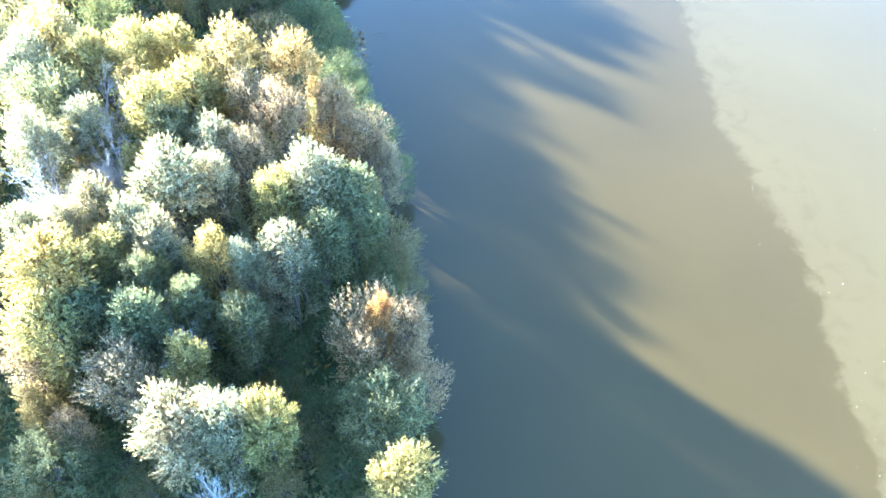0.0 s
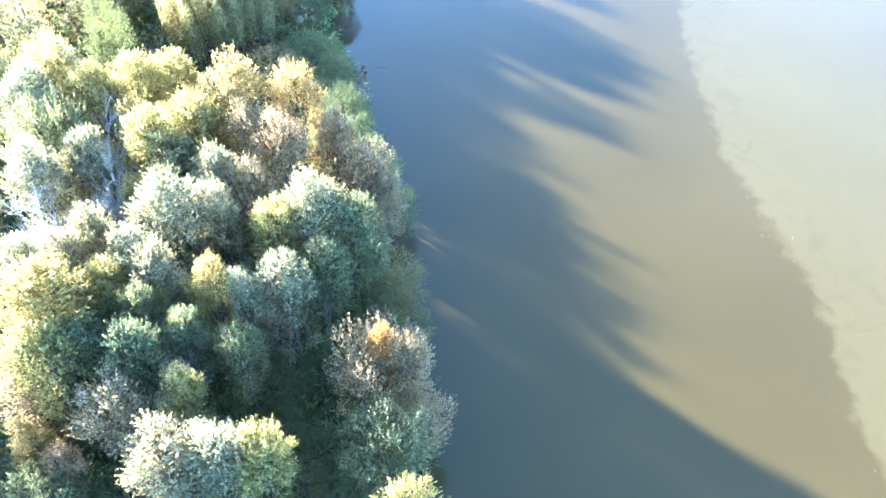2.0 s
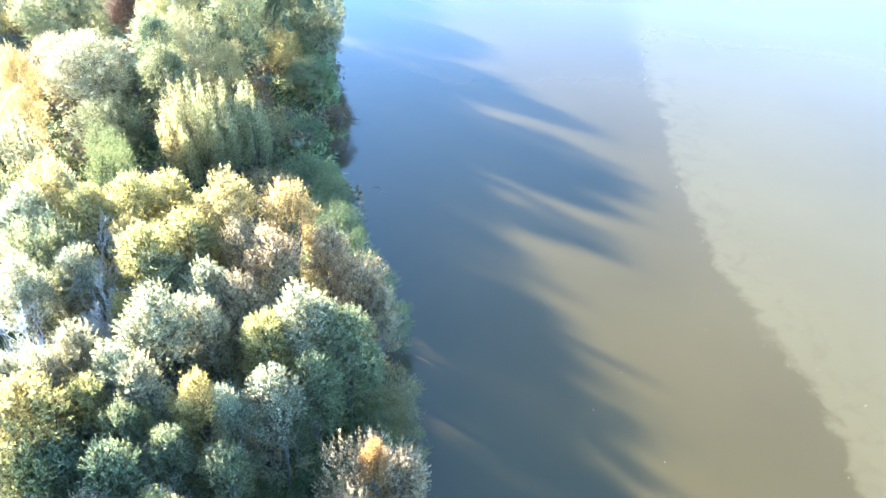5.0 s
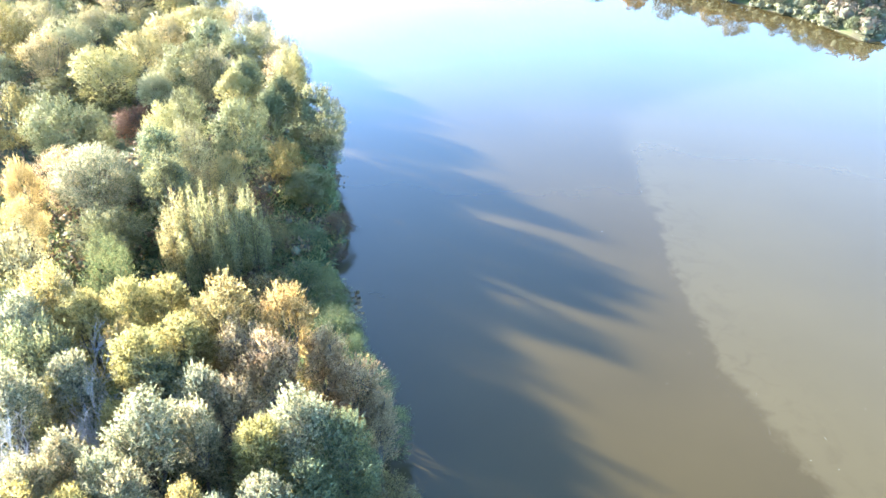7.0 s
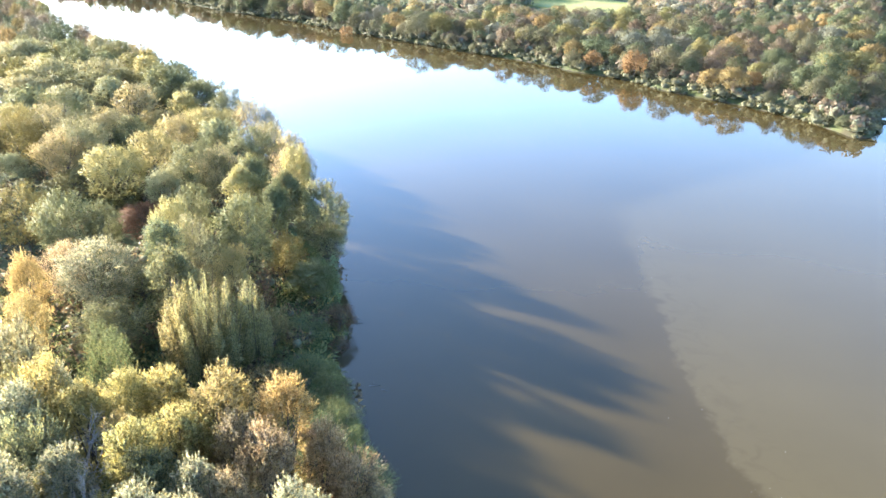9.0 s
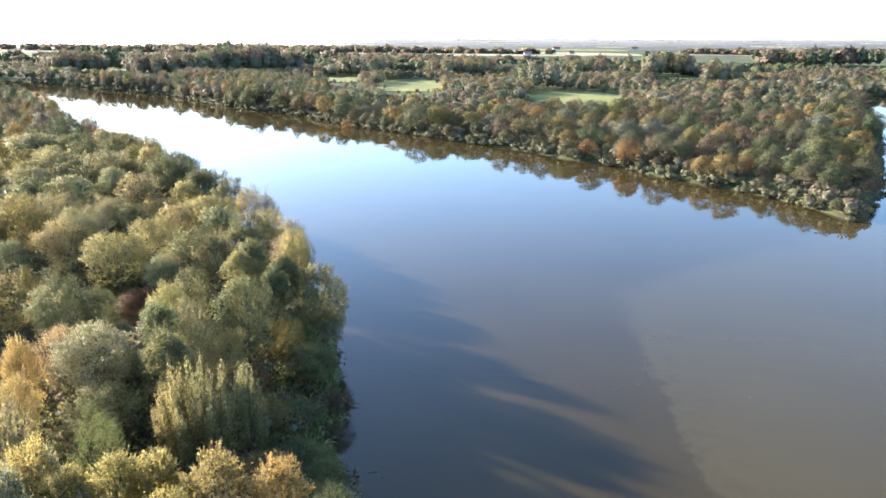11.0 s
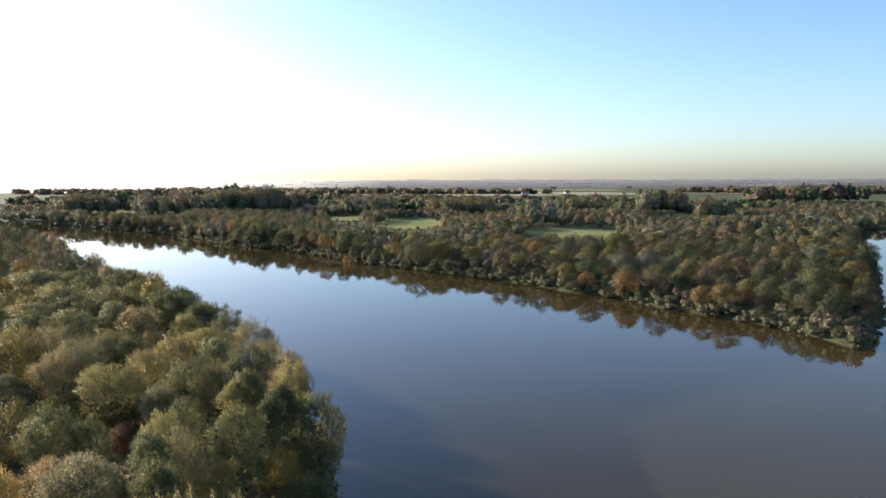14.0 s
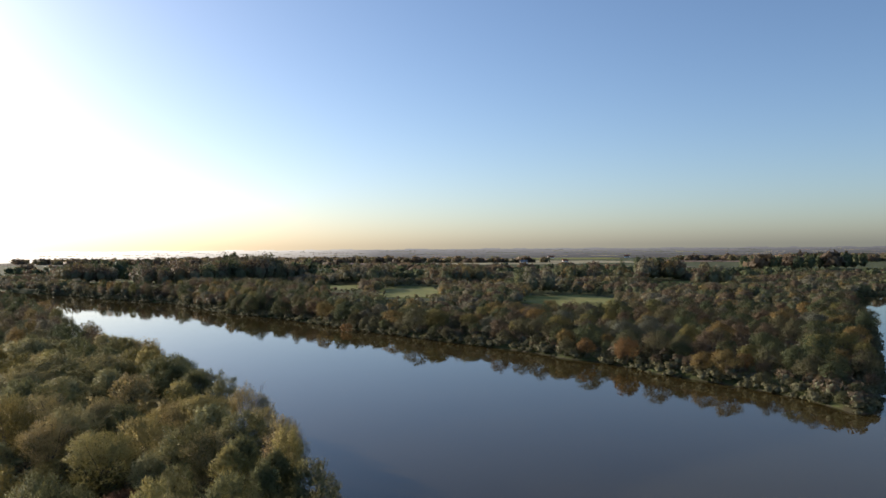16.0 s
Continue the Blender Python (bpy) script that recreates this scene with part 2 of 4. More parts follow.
def inside(line, x, y):
    r = np.zeros(np.shape(x), bool)
    for (ax, ay), (bx, by) in zip(line, np.roll(line, -1, 0)):
        cross = (ay > y) != (by > y)
        if by != ay:
            r ^= cross & (x < (bx - ax) * (y - ay) / (by - ay) + ax)
    return r


def wave(x, y, s):
    return np.sin(x * s + 1.3) * np.cos(y * s * 1.17 - 0.6) + 0.5 * np.sin(x * s * 2.3 - y * s * 1.9) + 0.3 * np.cos(y * s * 4.1 + x * s * 3.3)


def shore(x, y):
    """Distance from the shore, ashore positive."""
    d = line_distance(RIVER, True, x, y)
    d = np.where(inside(RIVER, x, y), -d, d)
    return d + 0.35 * wave(x, y, 0.55) * np.exp(-np.abs(d) / 8)


def ground_height(x, y):
    d = shore(np.asarray(x, float), np.asarray(y, float))
    land = 1.1 * (1 - np.exp(-np.maximum(d, 0) / 0.9)) + np.minimum(np.maximum(d, 0) * 0.02, 0.9) + 0.12 * wave(x, y, 0.21) * np.clip(d / 6, 0, 1)
    return np.where(d > 0, land, np.maximum(d * 0.6, -2.0))


def steps(*marks):
    """Grid lines from marks of (start, end, width)."""
    out = [np.arange(a, b, w) for a, b, w in marks]
    return np.concatenate(out)


def grow(start, stop, first, factor):
    out, w = [], first
    while start < stop:
        out.append(start)
        start += w
        w *= factor
    return np.array(out + [stop])


def sheet(name, xs, ys, zs, mat, attributes=()):
    gx, gy = np.meshgrid(xs, ys)
    z = zs(gx, gy)
    me = bpy.data.meshes.new(name)
    nx, ny = len(xs), len(ys)
    me.vertices.add(nx * ny)
    me.vertices.foreach_set("co", np.stack([gx, gy, z], -1).ravel())
    k = (np.arange(ny - 1)[:, None] * nx + np.arange(nx - 1)[None]).ravel()
    faces = np.stack([k, k + 1, k + nx + 1, k + nx], -1)
    me.loops.add(faces.size)
    me.loops.foreach_set("vertex_index", faces.ravel())
    me.polygons.add(len(faces))
    me.polygons.foreach_set("loop_start", np.arange(len(faces)) * 4)
    me.update(calc_edges=True)
    me.polygons.foreach_set("use_smooth", np.ones(len(faces), bool))
    for key, values in attributes:
        me.attributes.new(key, "FLOAT", "POINT").data.foreach_set("value", values(gx, gy).ravel())
    me.materials.append(mat)
    return new(name, me)


right_of = grow(220, 5200, 8, 1.22)
gx = np.concatenate([-grow(330, 5200, 8, 1.22)[::-1], steps((-322, -62, 3.2), (-62, 100, 1.5), (100, 220, 3.2)), right_of])
gy = np.concatenate([-grow(30, 1500, 8, 1.3)[::-1], steps((-22, 0, 3), (0, 110, 1.5), (110, 520, 3.2)), grow(522, 5200, 8, 1.15)])
ground = tagged(sheet("ground", gx, gy, ground_height, SOIL, [("bank", shore)]), "river flood plain with grass, leaf litter and bare soil", "ground", kind="structure")


def silt(x, y):
    d = line_distance(SEAM, False, x, y)
    right = inside(np.concatenate([SEAM, ((600, 300), (600, -80))]), x, y)
    return np.where(right, d, -d)


water = tagged(sheet("water", np.concatenate([steps((-640, -40, 20), (-40, 120, 2)), np.arange(120, 640, 20)]), np.concatenate([steps((-90, 0, 10), (0, 160, 2)), np.arange(160, 760, 20)]),
                     lambda x, y: 0 * x, WATER, [("silt", silt), ("blend", lambda x, y: 1 / np.maximum(1, 1 + (y - 62) / 7))]), "calm brown river water, silty on one side of a curled seam", "river", kind="structure")


# ---- builders ----
def rounded(me, at, facing, outward, weight, inner=None):
    """Soft crown shading: the leaves' normals lean outward from the crown's middle."""
    flip = np.sign((facing * outward).sum(-1, keepdims=True))
    n = unit(unit(outward) * weight + unit(facing) * np.where(flip == 0, 1, flip) * (1 - weight))
    me.polygons.foreach_set("use_smooth", np.ones(len(me.polygons), bool))
    n = np.repeat(n, 3, 0)
    me.normals_split_custom_set_from_vertices(n if inner is None else np.concatenate([n, unit(inner)]))


def mesh_of(name, verts, faces, mat, smooth=False):
    """A mesh from an array of corners and an array of equal faces."""
    me = bpy.data.meshes.new(name)
    me.vertices.add(len(verts))
    me.vertices.foreach_set("co", np.asarray(verts, float).ravel())
    me.loops.add(faces.size)
    me.loops.foreach_set("vertex_index", faces.ravel())
    me.polygons.add(len(faces))
    me.polygons.foreach_set("loop_start", np.arange(len(faces)) * faces.shape[1])
    me.update(calc_edges=True)
    if smooth:
        me.polygons.foreach_set("use_smooth", np.ones(len(faces), bool))
    me.materials.append(mat)
    return me


def part(name, me, parent, label=""):
    ob = new(name, me)
    ob.parent = parent
    if label:
        ob["label"] = label
    return ob


def unit(v):
    return v / np.maximum(np.linalg.norm(v, axis=-1, keepdims=True), 1e-9)


def pointed_leaves(rng, at, facing, along, length, width):
    """Pointed leaves at the given places."""
    n = unit(facing)
    u = unit(along - (along * n).sum(-1, keepdims=True) * n)
    v = np.cross(n, u)
    k = rng.uniform(0.7, 1.3, (len(at), 1))
    a, b = u * length * k, v * width * k
    bend = n * length * 0.25
    verts = np.stack([at - a - b, at + a + bend, at - a + b], 1).reshape(-1, 3)
    return verts, np.arange(len(at) * 3).reshape(-1, 3)


def tubes(runs, sides=5):
    """Tapered tubes along runs of (points, radii), each grown on to the nearest one before it, as one array of corners and faces."""
    verts, faces, base = [], [], 0
    ring = np.linspace(0, 2 * np.pi, sides, endpoint=False)
    for pts, radii in runs:
        pts = np.asarray(pts, float)
        d = unit(np.gradient(pts, axis=0))
        u = unit(np.cross(d, np.where(np.abs(d[:, 2:3]) > 0.9, [[1.0, 0, 0]], [[0, 0, 1.0]])))
        v = np.cross(d, u)
        r = np.asarray(radii, float)[:, None, None]
        verts.append((pts[:, None] + r * (u[:, None] * np.cos(ring)[None, :, None] + v[:, None] * np.sin(ring)[None, :, None])).reshape(-1, 3))
        n = len(pts)
        i, j = np.meshgrid(np.arange(n - 1), np.arange(sides), indexing="ij")
        j2 = (j + 1) % sides
        faces.append(base + np.stack([i * sides + j, i * sides + j2, (i + 1) * sides + j2, (i + 1) * sides + j], -1).reshape(-1, 4))
        if base:
            before = np.concatenate(verts[:-1])
            near = np.argsort(((before - pts[0]) ** 2).sum(-1))[:2]
            faces.append(np.array([[near[0], near[1], base, base + 1]]))
        base += n * sides
    return np.concatenate(verts), np.concatenate(faces)


def run(a, b, ra, rb, n, rng, wander):
    k = np.linspace(0, 1, n)[:, None]
    pts = np.asarray(a) * (1 - k) + np.asarray(b) * k
    pts[1:-1] += rng.normal(0, wander, (n - 2, 3))
    return pts, np.linspace(ra, rb, n)


HABIT = {
    # main boughs' domes on a slim and on a broad crown, how far its sprays point up, share of leaves, crown depth to its width, how deep the domes stand apart
    "silver": (23, 34, 0.55, 1.0, 1.35, 0.42),
    "green": (22, 32, 0.45, 1.0, 1.45, 0.42),
    "yellow": (23, 34, 0.6, 1.0, 1.35, 0.42),
    "gold": (24, 34, 0.9, 0.95, 1.5, 0.34),
    "brown": (26, 38, 1.1, 0.62, 1.6, 0.5),
    "orange": (21, 28, 0.8, 0.9, 1.4, 0.3),
    "olive": (16, 26, 0.45, 1.0, 1.0, 0.3),
    "red": (14, 22, 0.6, 1.0, 1.0, 0.34),
    "bush": (16, 26, 0.55, 1.0, 1.0, 0.32),
    "poplar": (16, 20, 3.0, 1.0, 1.0, 0.3),
}
LOW = ("bush", "red", "olive")
SLIM, BROAD = 1.8, 4.0          # crown radii of the two models of a 10 m tree


def spires(rng, radius, leaves):
    """A stand of upright spires that taper to points: places, ways and outward ways of the leaves."""
    n = 15
    a, r = np.arange(n) * 2.4 + rng.uniform(0, 0.7, n), radius * np.sqrt((np.arange(n) + 0.4) / n)
    top = 10 - 2.9 * (r / radius) ** 1.5 - rng.uniform(0, 2.8, n) * (np.arange(n) > 2)
    low = np.minimum(rng.uniform(0.6, 2.0, n), top - 3)
    fat = (0.2 + 0.13 * rng.uniform(0, 1, n)) * radius
    who = rng.integers(0, n, leaves)
    k = rng.beta(1.0, 1.15, leaves)
    twig = rng.integers(0, 46, leaves)
    turn = twig * 2.4 + who
    level = np.clip(k * 0.25 + 0.75 * (twig % 23) / 23, 0, 1)
    reach = fat[who] * np.clip(1.12 - level, 0.05, 1) ** 0.6 * (0.55 + 0.45 * np.sin(twig * 5.1 + who) ** 2)
    along = rng.uniform(0.25, 1.0, leaves) ** 0.7
    out = np.stack([np.cos(turn), np.sin(turn), np.zeros(leaves)], -1)
    lean = np.stack([np.cos(a) * r, np.sin(a) * r], -1)[who] * (0.72 + 0.3 * level[:, None])
    z = low[who] + (top - low)[who] * level
    at = np.concatenate([lean, z[:, None]], -1) + out * (reach * along)[:, None] + np.array([0, 0, 0.5]) * along[:, None] * 0.8 + rng.normal(0, 0.05, (leaves, 3))
    way = unit(out * 0.35 + [0, 0, 1.0])
    mid = unit(np.concatenate([lean / radius, np.full((leaves, 1), 0.25)], -1))
    stems = [((0.03 * np.cos(a[i]), 0.03 * np.sin(a[i]), -0.4), (np.cos(a[i]) * r[i], np.sin(a[i]) * r[i], top[i] - 0.3)) for i in range(n)]
    return at, way, out + 0.8 * mid, stems


def crown_and_limbs(kind, seed, leaves, length, width, limbs=14, broad=False):
    """Leaves and limbs of a tree of 10 m: boughs end in rounded domes, the domes bear small feathered sprays, the sprays bear the leaves."""
    rng = np.random.default_rng(seed)
    slim_domes, broad_domes, lift, share, depth, apart = HABIT[kind]
    radius = BROAD if broad else SLIM
    leaves = int(leaves * share)
    if kind == "poplar":
        at, way, outward, stems = spires(rng, radius, leaves)
        facing = unit(rng.normal(0, 1, at.shape) + 0.7 * unit(outward))
        lv, lf = pointed_leaves(rng, at, facing, way + rng.normal(0, 0.5, at.shape), length, width)
        bv, bf = tubes([run(a, b, 0.06, 0.012, 4, rng, 0.05) for a, b in stems])
        return lv, lf, bv, bf, (at, facing, outward)
    half = min(4.1, radius * depth) if kind not in LOW else 5.0
    middle = 10 - half
    domes = broad_domes if broad else slim_domes
    k = np.arange(domes) + 0.5
    dz = 1 - k / domes * 1.7
    turn = k * 2.39996 + rng.uniform(0, 6.3) + rng.normal(0, 0.25, domes)
    d = np.stack([np.sqrt(1 - dz**2) * np.cos(turn), np.sqrt(1 - dz**2) * np.sin(turn), dz], -1)
    big = radius * (1.98 if not broad else 1.85) / math.sqrt(domes) * rng.uniform(0.62, 1.36, domes)
    sink = rng.uniform(1 - apart, 1.06, domes)
    centre = d * (np.array([radius, radius, half]) - 0.72 * big[:, None]) * sink[:, None]
    centre[:, :2] *= (1 - (0.3 if not broad else 0.12) * np.clip(dz, 0, 1))[:, None]
    tall = rng.uniform(0.8, 1.55 if not broad else 1.15, domes)
    if kind not in LOW:
        hang = (middle - 1.6) / half
        centre = np.where(d[:, 2:3] < 0, centre * [0.9, 0.9, max(1.0, hang * 1.5)], centre)
    centre = centre + [0, 0, middle]
    # sprays on the domes
    count = np.maximum(14, (big**2 * 9.0 / (0.24 if not broad else 0.4) ** 2 * 0.62)).astype(int)
    host = np.repeat(np.arange(domes), count)
    sd = unit(rng.normal(0, 1, (len(host), 3)) + 0.75 * d[host] + [0, 0, 0.25])
    axis = unit(sd * 0.8 + 0.35 * d[host] + np.array([0, 0, lift]) + rng.normal(0, 0.18, sd.shape))
    slen = (0.6 if not broad else 0.84) * rng.uniform(0.6, 1.5, len(host)) * (1.25 if kind in ("brown", "gold") else 1.0)
    root = centre[host] + sd * (big[host] * rng.uniform(0.5, 1.0, len(host)))[:, None] * np.stack([tall[host] ** -0.4, tall[host] ** -0.4, tall[host]], -1) - axis * (slen * 0.45)[:, None]
    # leaves on the sprays
    who = rng.integers(0, len(host), leaves)
    k = rng.uniform(0, 1, leaves) ** 0.8
    thick = (0.066 if not broad else 0.1) * (1.2 - 0.9 * k)
    side = unit(rng.normal(0, 1, (leaves, 3)))
    at = root[who] + axis[who] * (slen[who] * k)[:, None] + side * thick[:, None]
    deep = leaves // 9
    inner = rng.integers(0, domes, deep)
    at[:deep] = centre[inner] + unit(rng.normal(0, 1, (deep, 3))) * (big[inner] * rng.uniform(0.2, 0.75, deep))[:, None]
    at[:, 2] = np.maximum(at[:, 2], 0.1)
    facing = unit(rng.normal(0, 1, (leaves, 3)) + 0.6 * sd[who])
    way = unit(axis[who] + 0.5 * side + rng.normal(0, 0.35, (leaves, 3)))
    lv, lf = pointed_leaves(rng, at, facing, way, length, width)
    thick = 0.11
    fork = max(0.6, middle - half * 0.5)
    runs = [run((0, 0, -0.5), (rng.normal(0, 0.2), rng.normal(0, 0.2), fork), thick, thick * 0.72, 4, rng, 0.0)]
    head = runs[0][0][-1]
    limbed = rng.permutation(domes)[:limbs]
    for i in limbed:
        k = rng.uniform(0.5, 1.0)
        pts, _ = run(head * k - np.array([0, 0, 0.5]) * (1 - k), centre[i], 0, 0, 4, rng, 0.1)
        runs.append((pts, np.array([0.95, 0.42, 0.3, 0.2]) * thick))
    if kind == "brown":
        for i in [q for q in rng.permutation(len(host)) if host[q] in limbed][:limbs * 8]:
            runs.append(run(centre[host[i]], root[i] + axis[i] * slen[i] * 1.1, 0.022, 0.008, 3, rng, 0.03))
    bv, bf = tubes(runs)
    crown = unit((at - [0, 0, middle - 0.3 * half]) / [radius, radius, half])
    return lv, lf, bv, bf, (at, facing, unit(at - centre[host[who]]) * (0.65 if broad else 0.8) + (1.0 if broad else 0.7) * crown + 0.15 * side)


def ball(level):
    """Corners and triangles of a unit ball."""
    bm = bmesh.new()
    bmesh.ops.create_icosphere(bm, subdivisions=level, radius=1)
    v = np.array([q.co[:] for q in bm.verts])
    f = np.array([[q.index for q in face.verts] for face in bm.faces])
    bm.free()
    return v, f


def bare_limbs(seed, detail=1.0):
    """A leafless tree: limbs that fork three times."""
    rng = np.random.default_rng(seed)
    runs = []

    def fork(root, way, length, r, level):
        end = root + way * length
        runs.append(run(root, end, r, r * 0.5, 4, rng, length * 0.03))
        if level < 4:
            for _ in range(4 if level > 0 else int(8 * detail)):
                w = unit(way + rng.normal(0, 0.55, 3) + [0, 0, 0.12])
                k = rng.uniform(0.45, 1.0)
                fork(root * (1 - k) + end * k, w, length * rng.uniform(0.5, 0.75), r * 0.55, level + 1)

    fork(np.array([0, 0, -0.5]), np.array([0, 0, 1.0]), 4.6, 0.11, 0)
    return tubes(runs, 4)


LABEL = {
    "silver": ("silver_willow", "silvery grey-green willow with a plumed autumn crown", "tree"),
    "green": ("willow_tree", "green willow with a dense rounded crown", "tree"),
    "yellow": ("yellow_willow", "pale yellow-green willow with bright upper leaves", "tree"),
    "gold": ("autumn_tree", "golden-yellow autumn tree with upright plumes", "tree"),
    "brown": ("bare_autumn_tree", "brownish half-bare autumn tree with thin leaves", "tree"),
    "poplar": ("poplar_tree", "tall slender young poplars with pale upright spires", "tree"),
    "olive": ("willow_shrub", "olive-green broad willow shrub reaching the ground", "shrub"),
    "orange": ("autumn_tree", "small tree in bright orange autumn leaf", "tree"),
    "red": ("dogwood_shrub", "low dark red-brown autumn shrub", "shrub"),
    "bush": ("bush", "low dark green bush on the river bank", "shrub"),
    "dead": ("dead_tree", "leafless grey-white dead tree with forked limbs", "tree"),
}
MODELS, COUNT = {}, {}
# how many leaves, and their half length and half width, near, further off and far off
GRADE = {"near": (29000, 0.06, 0.0215), "mid": (19000, 0.1, 0.042), "middle": (8000, 0.16, 0.072), "far": (5600, 0.15, 0.08)}


def tree(kind, x, y, height, radius, grade, group):
    """Sets a tree down: the first of a kind is built, the rest are copies at their own size and turn."""
    turn = COUNT.get(kind, 0) * 2.399
    COUNT[kind] = COUNT.get(kind, 0) + 1
    broad = radius / height > 0.215 or grade == "far"
    model = (kind, grade, broad, COUNT[kind] % (3 if grade == "near" and not broad else 2))
    base = BROAD if broad else SLIM
    if kind == "dead":
        base = 2.7
    size = Matrix.Diagonal((radius / base, radius / base, height / 10, 1))
    m = pose(x, y, float(ground_height(x, y)) - 0.05, 0, 0, math.degrees(turn))
    if model in MODELS:
        first = MODELS[model]
        ob = copy_thing(first, m @ size @ Matrix.Diagonal([1 / s for s in first.scale] + [1]))
    else:
        name, label, category = LABEL[kind]
        ob = tagged(new(name), label, category)
        ob.matrix_basis = m @ size
        seed = sum(map(ord, kind)) * 7 + model[3] + 31 * len(grade) + 5 * broad
        if kind == "dead":
            v, f = bare_limbs(seed, 1.2 if grade == "near" else 0.8)
            part("trunk", mesh_of("dead_limbs", v, f, DEAD_BARK, True), ob)
        else:
            n, long, wide = GRADE[grade]
            if grade != "near" and not broad:
                long, wide = long * 0.72, wide * 0.72
            if grade == "near" and broad and kind not in LOW:
                n, long, wide = int(n * 1.25), long * 1.3, wide * 1.35
            lv, lf, bv, bf, shape = crown_and_limbs(kind, seed, n, long, wide, limbs={"near": 16, "far": 4}.get(grade, 8), broad=broad)
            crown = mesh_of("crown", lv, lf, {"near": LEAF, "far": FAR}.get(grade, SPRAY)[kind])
            rounded(crown, *shape, {"near": 0.26, "far": 0.88}.get(grade, 0.84))
            part("trunk", mesh_of("trunk", bv, bf, BARK, True), ob)
            part("crown", crown, ob)
        MODELS[model] = ob
    ob["group"] = group
    return ob


# ---- trees of the near bank: kind, x, y, height, crown radius ----
NEAR_A = (
    ("yellow", -23.9, 34.6, 10.0, 2.2),
    ("silver", -24.2, 32.3, 9.5, 1.8),
    ("yellow", -20.9, 33.6, 9.5, 1.6),
    ("yellow", -18.4, 34.1, 10.0, 1.5),
    ("yellow", -16.5, 34.7, 10.0, 1.5),
    ("gold", -13.0, 33.7, 10.8, 1.8),
    ("gold", -9.6, 33.6, 10.5, 1.5),
    ("dead", -19.6, 31.5, 9.5, 1.7),
    ("green", -21.7, 29.6, 10.0, 2.1),
    ("yellow", -14.5, 31.2, 10.3, 1.6),
    ("yellow", -16.2, 29.4, 10.2, 1.7),
    ("brown", -11.6, 31.3, 10.0, 1.3),
    ("brown", -9.6, 30.1, 10.0, 1.5),
    ("brown", -7.2, 32.1, 9.0, 1.3),
    ("brown", -5.6, 31.2, 8.5, 1.6),
    ("brown", -4.0, 30.2, 7.5, 1.0),
    ("green", -14.9, 28.4, 9.5, 1.6),
    ("silver", -19.3, 28.2, 9.5, 1.3),
    ("silver", -12.4, 27.5, 9.8, 1.3),
    ("brown", -10.7, 27.2, 9.5, 1.4),
)
NEAR_B = (
    ("silver", -20.9, 26.0, 10.0, 1.5),
    ("dead", -17.4, 26.5, 9.0, 1.2),
    ("dead", -19.2, 23.8, 10.0, 1.9),
    ("silver", -13.7, 24.3, 10.5, 1.7),
    ("silver", -11.7, 24.8, 10.0, 1.1),
    ("silver", -6.8, 25.0, 10.6, 1.5),
    ("green", -5.1, 25.0, 9.8, 1.4),
    ("yellow", -8.6, 24.4, 9.8, 1.3),
    ("silver", -14.6, 21.7, 9.8, 1.1),
    ("silver", -16.9, 22.8, 9.5, 1.2),
    ("silver", -17.5, 21.3, 9.5, 1.1),
    ("silver", -19.1, 20.8, 9.5, 1.2),
    ("yellow", -15.4, 20.3, 9.2, 1.1),
    ("silver", -13.3, 20.8, 9.8, 1.2),
    ("yellow", -10.8, 20.4, 9.4, 1.1),
    ("silver", -9.4, 20.6, 9.0, 0.95),
    ("silver", -7.7, 21.2, 9.5, 1.3),
    ("green", -6.2, 22.7, 9.0, 1.2),
    ("green", -4.5, 26.4, 6.5, 1.0),
    ("olive", -3.5, 26.2, 4.5, 1.8),
)
NEAR_C = (
    ("yellow", -17.1, 18.6, 10.5, 1.8),
    ("green", -15.4, 17.1, 9.0, 1.4),
    ("yellow", -16.6, 16.2, 9.8, 1.5),
    ("green", -13.0, 16.6, 9.5, 1.3),
    ("dead", -12.2, 17.8, 8.5, 0.9),
    ("green", -11.3, 18.2, 9.0, 0.9),
    ("green", -9.0, 18.0, 8.5, 1.1),
    ("green", -13.4, 19.0, 9.0, 1.0),
    ("brown", -3.3, 18.7, 8.8, 2.1),
    ("brown", -1.7, 19.2, 8.0, 1.2),
    ("brown", -1.2, 18.2, 6.2, 1.5),
    ("brown", -13.1, 14.6, 9.0, 1.4),
    ("yellow", -10.6, 15.3, 8.5, 1.0),
    ("green", -2.4, 14.9, 7.6, 1.9),
    ("silver", -10.2, 12.4, 9.3, 1.7),
    ("silver", -8.5, 12.8, 9.5, 1.3),
    ("yellow", -7.0, 13.0, 9.0, 1.2),
    ("dead", -8.6, 10.6, 8.0, 0.8),
    ("yellow", -1.3, 12.0, 7.5, 1.4),
    ("green", -16.4, 12.0, 5.0, 1.7),
)
NEAR_D = (
    ("brown", -15.8, 13.5, 5.0, 0.9),
    ("olive", -17.3, 14.1, 6.0, 1.0),
    ("olive", -6.6, 12.1, 5.0, 0.8),
    ("bush", -8.1, 19.0, 4.0, 1.5),
    ("bush", -5.4, 15.8, 3.5, 1.6),
    ("bush", -7.2, 16.8, 3.5, 1.3),
    ("bush", -4.1, 13.6, 3.5, 1.3),
    ("bush", -4.2, 33.2, 4.6, 1.6),
    ("bush", -17.4, 16.6, 4.0, 1.4),
    ("bush", -14.0, 13.1, 3.5, 1.6),
)
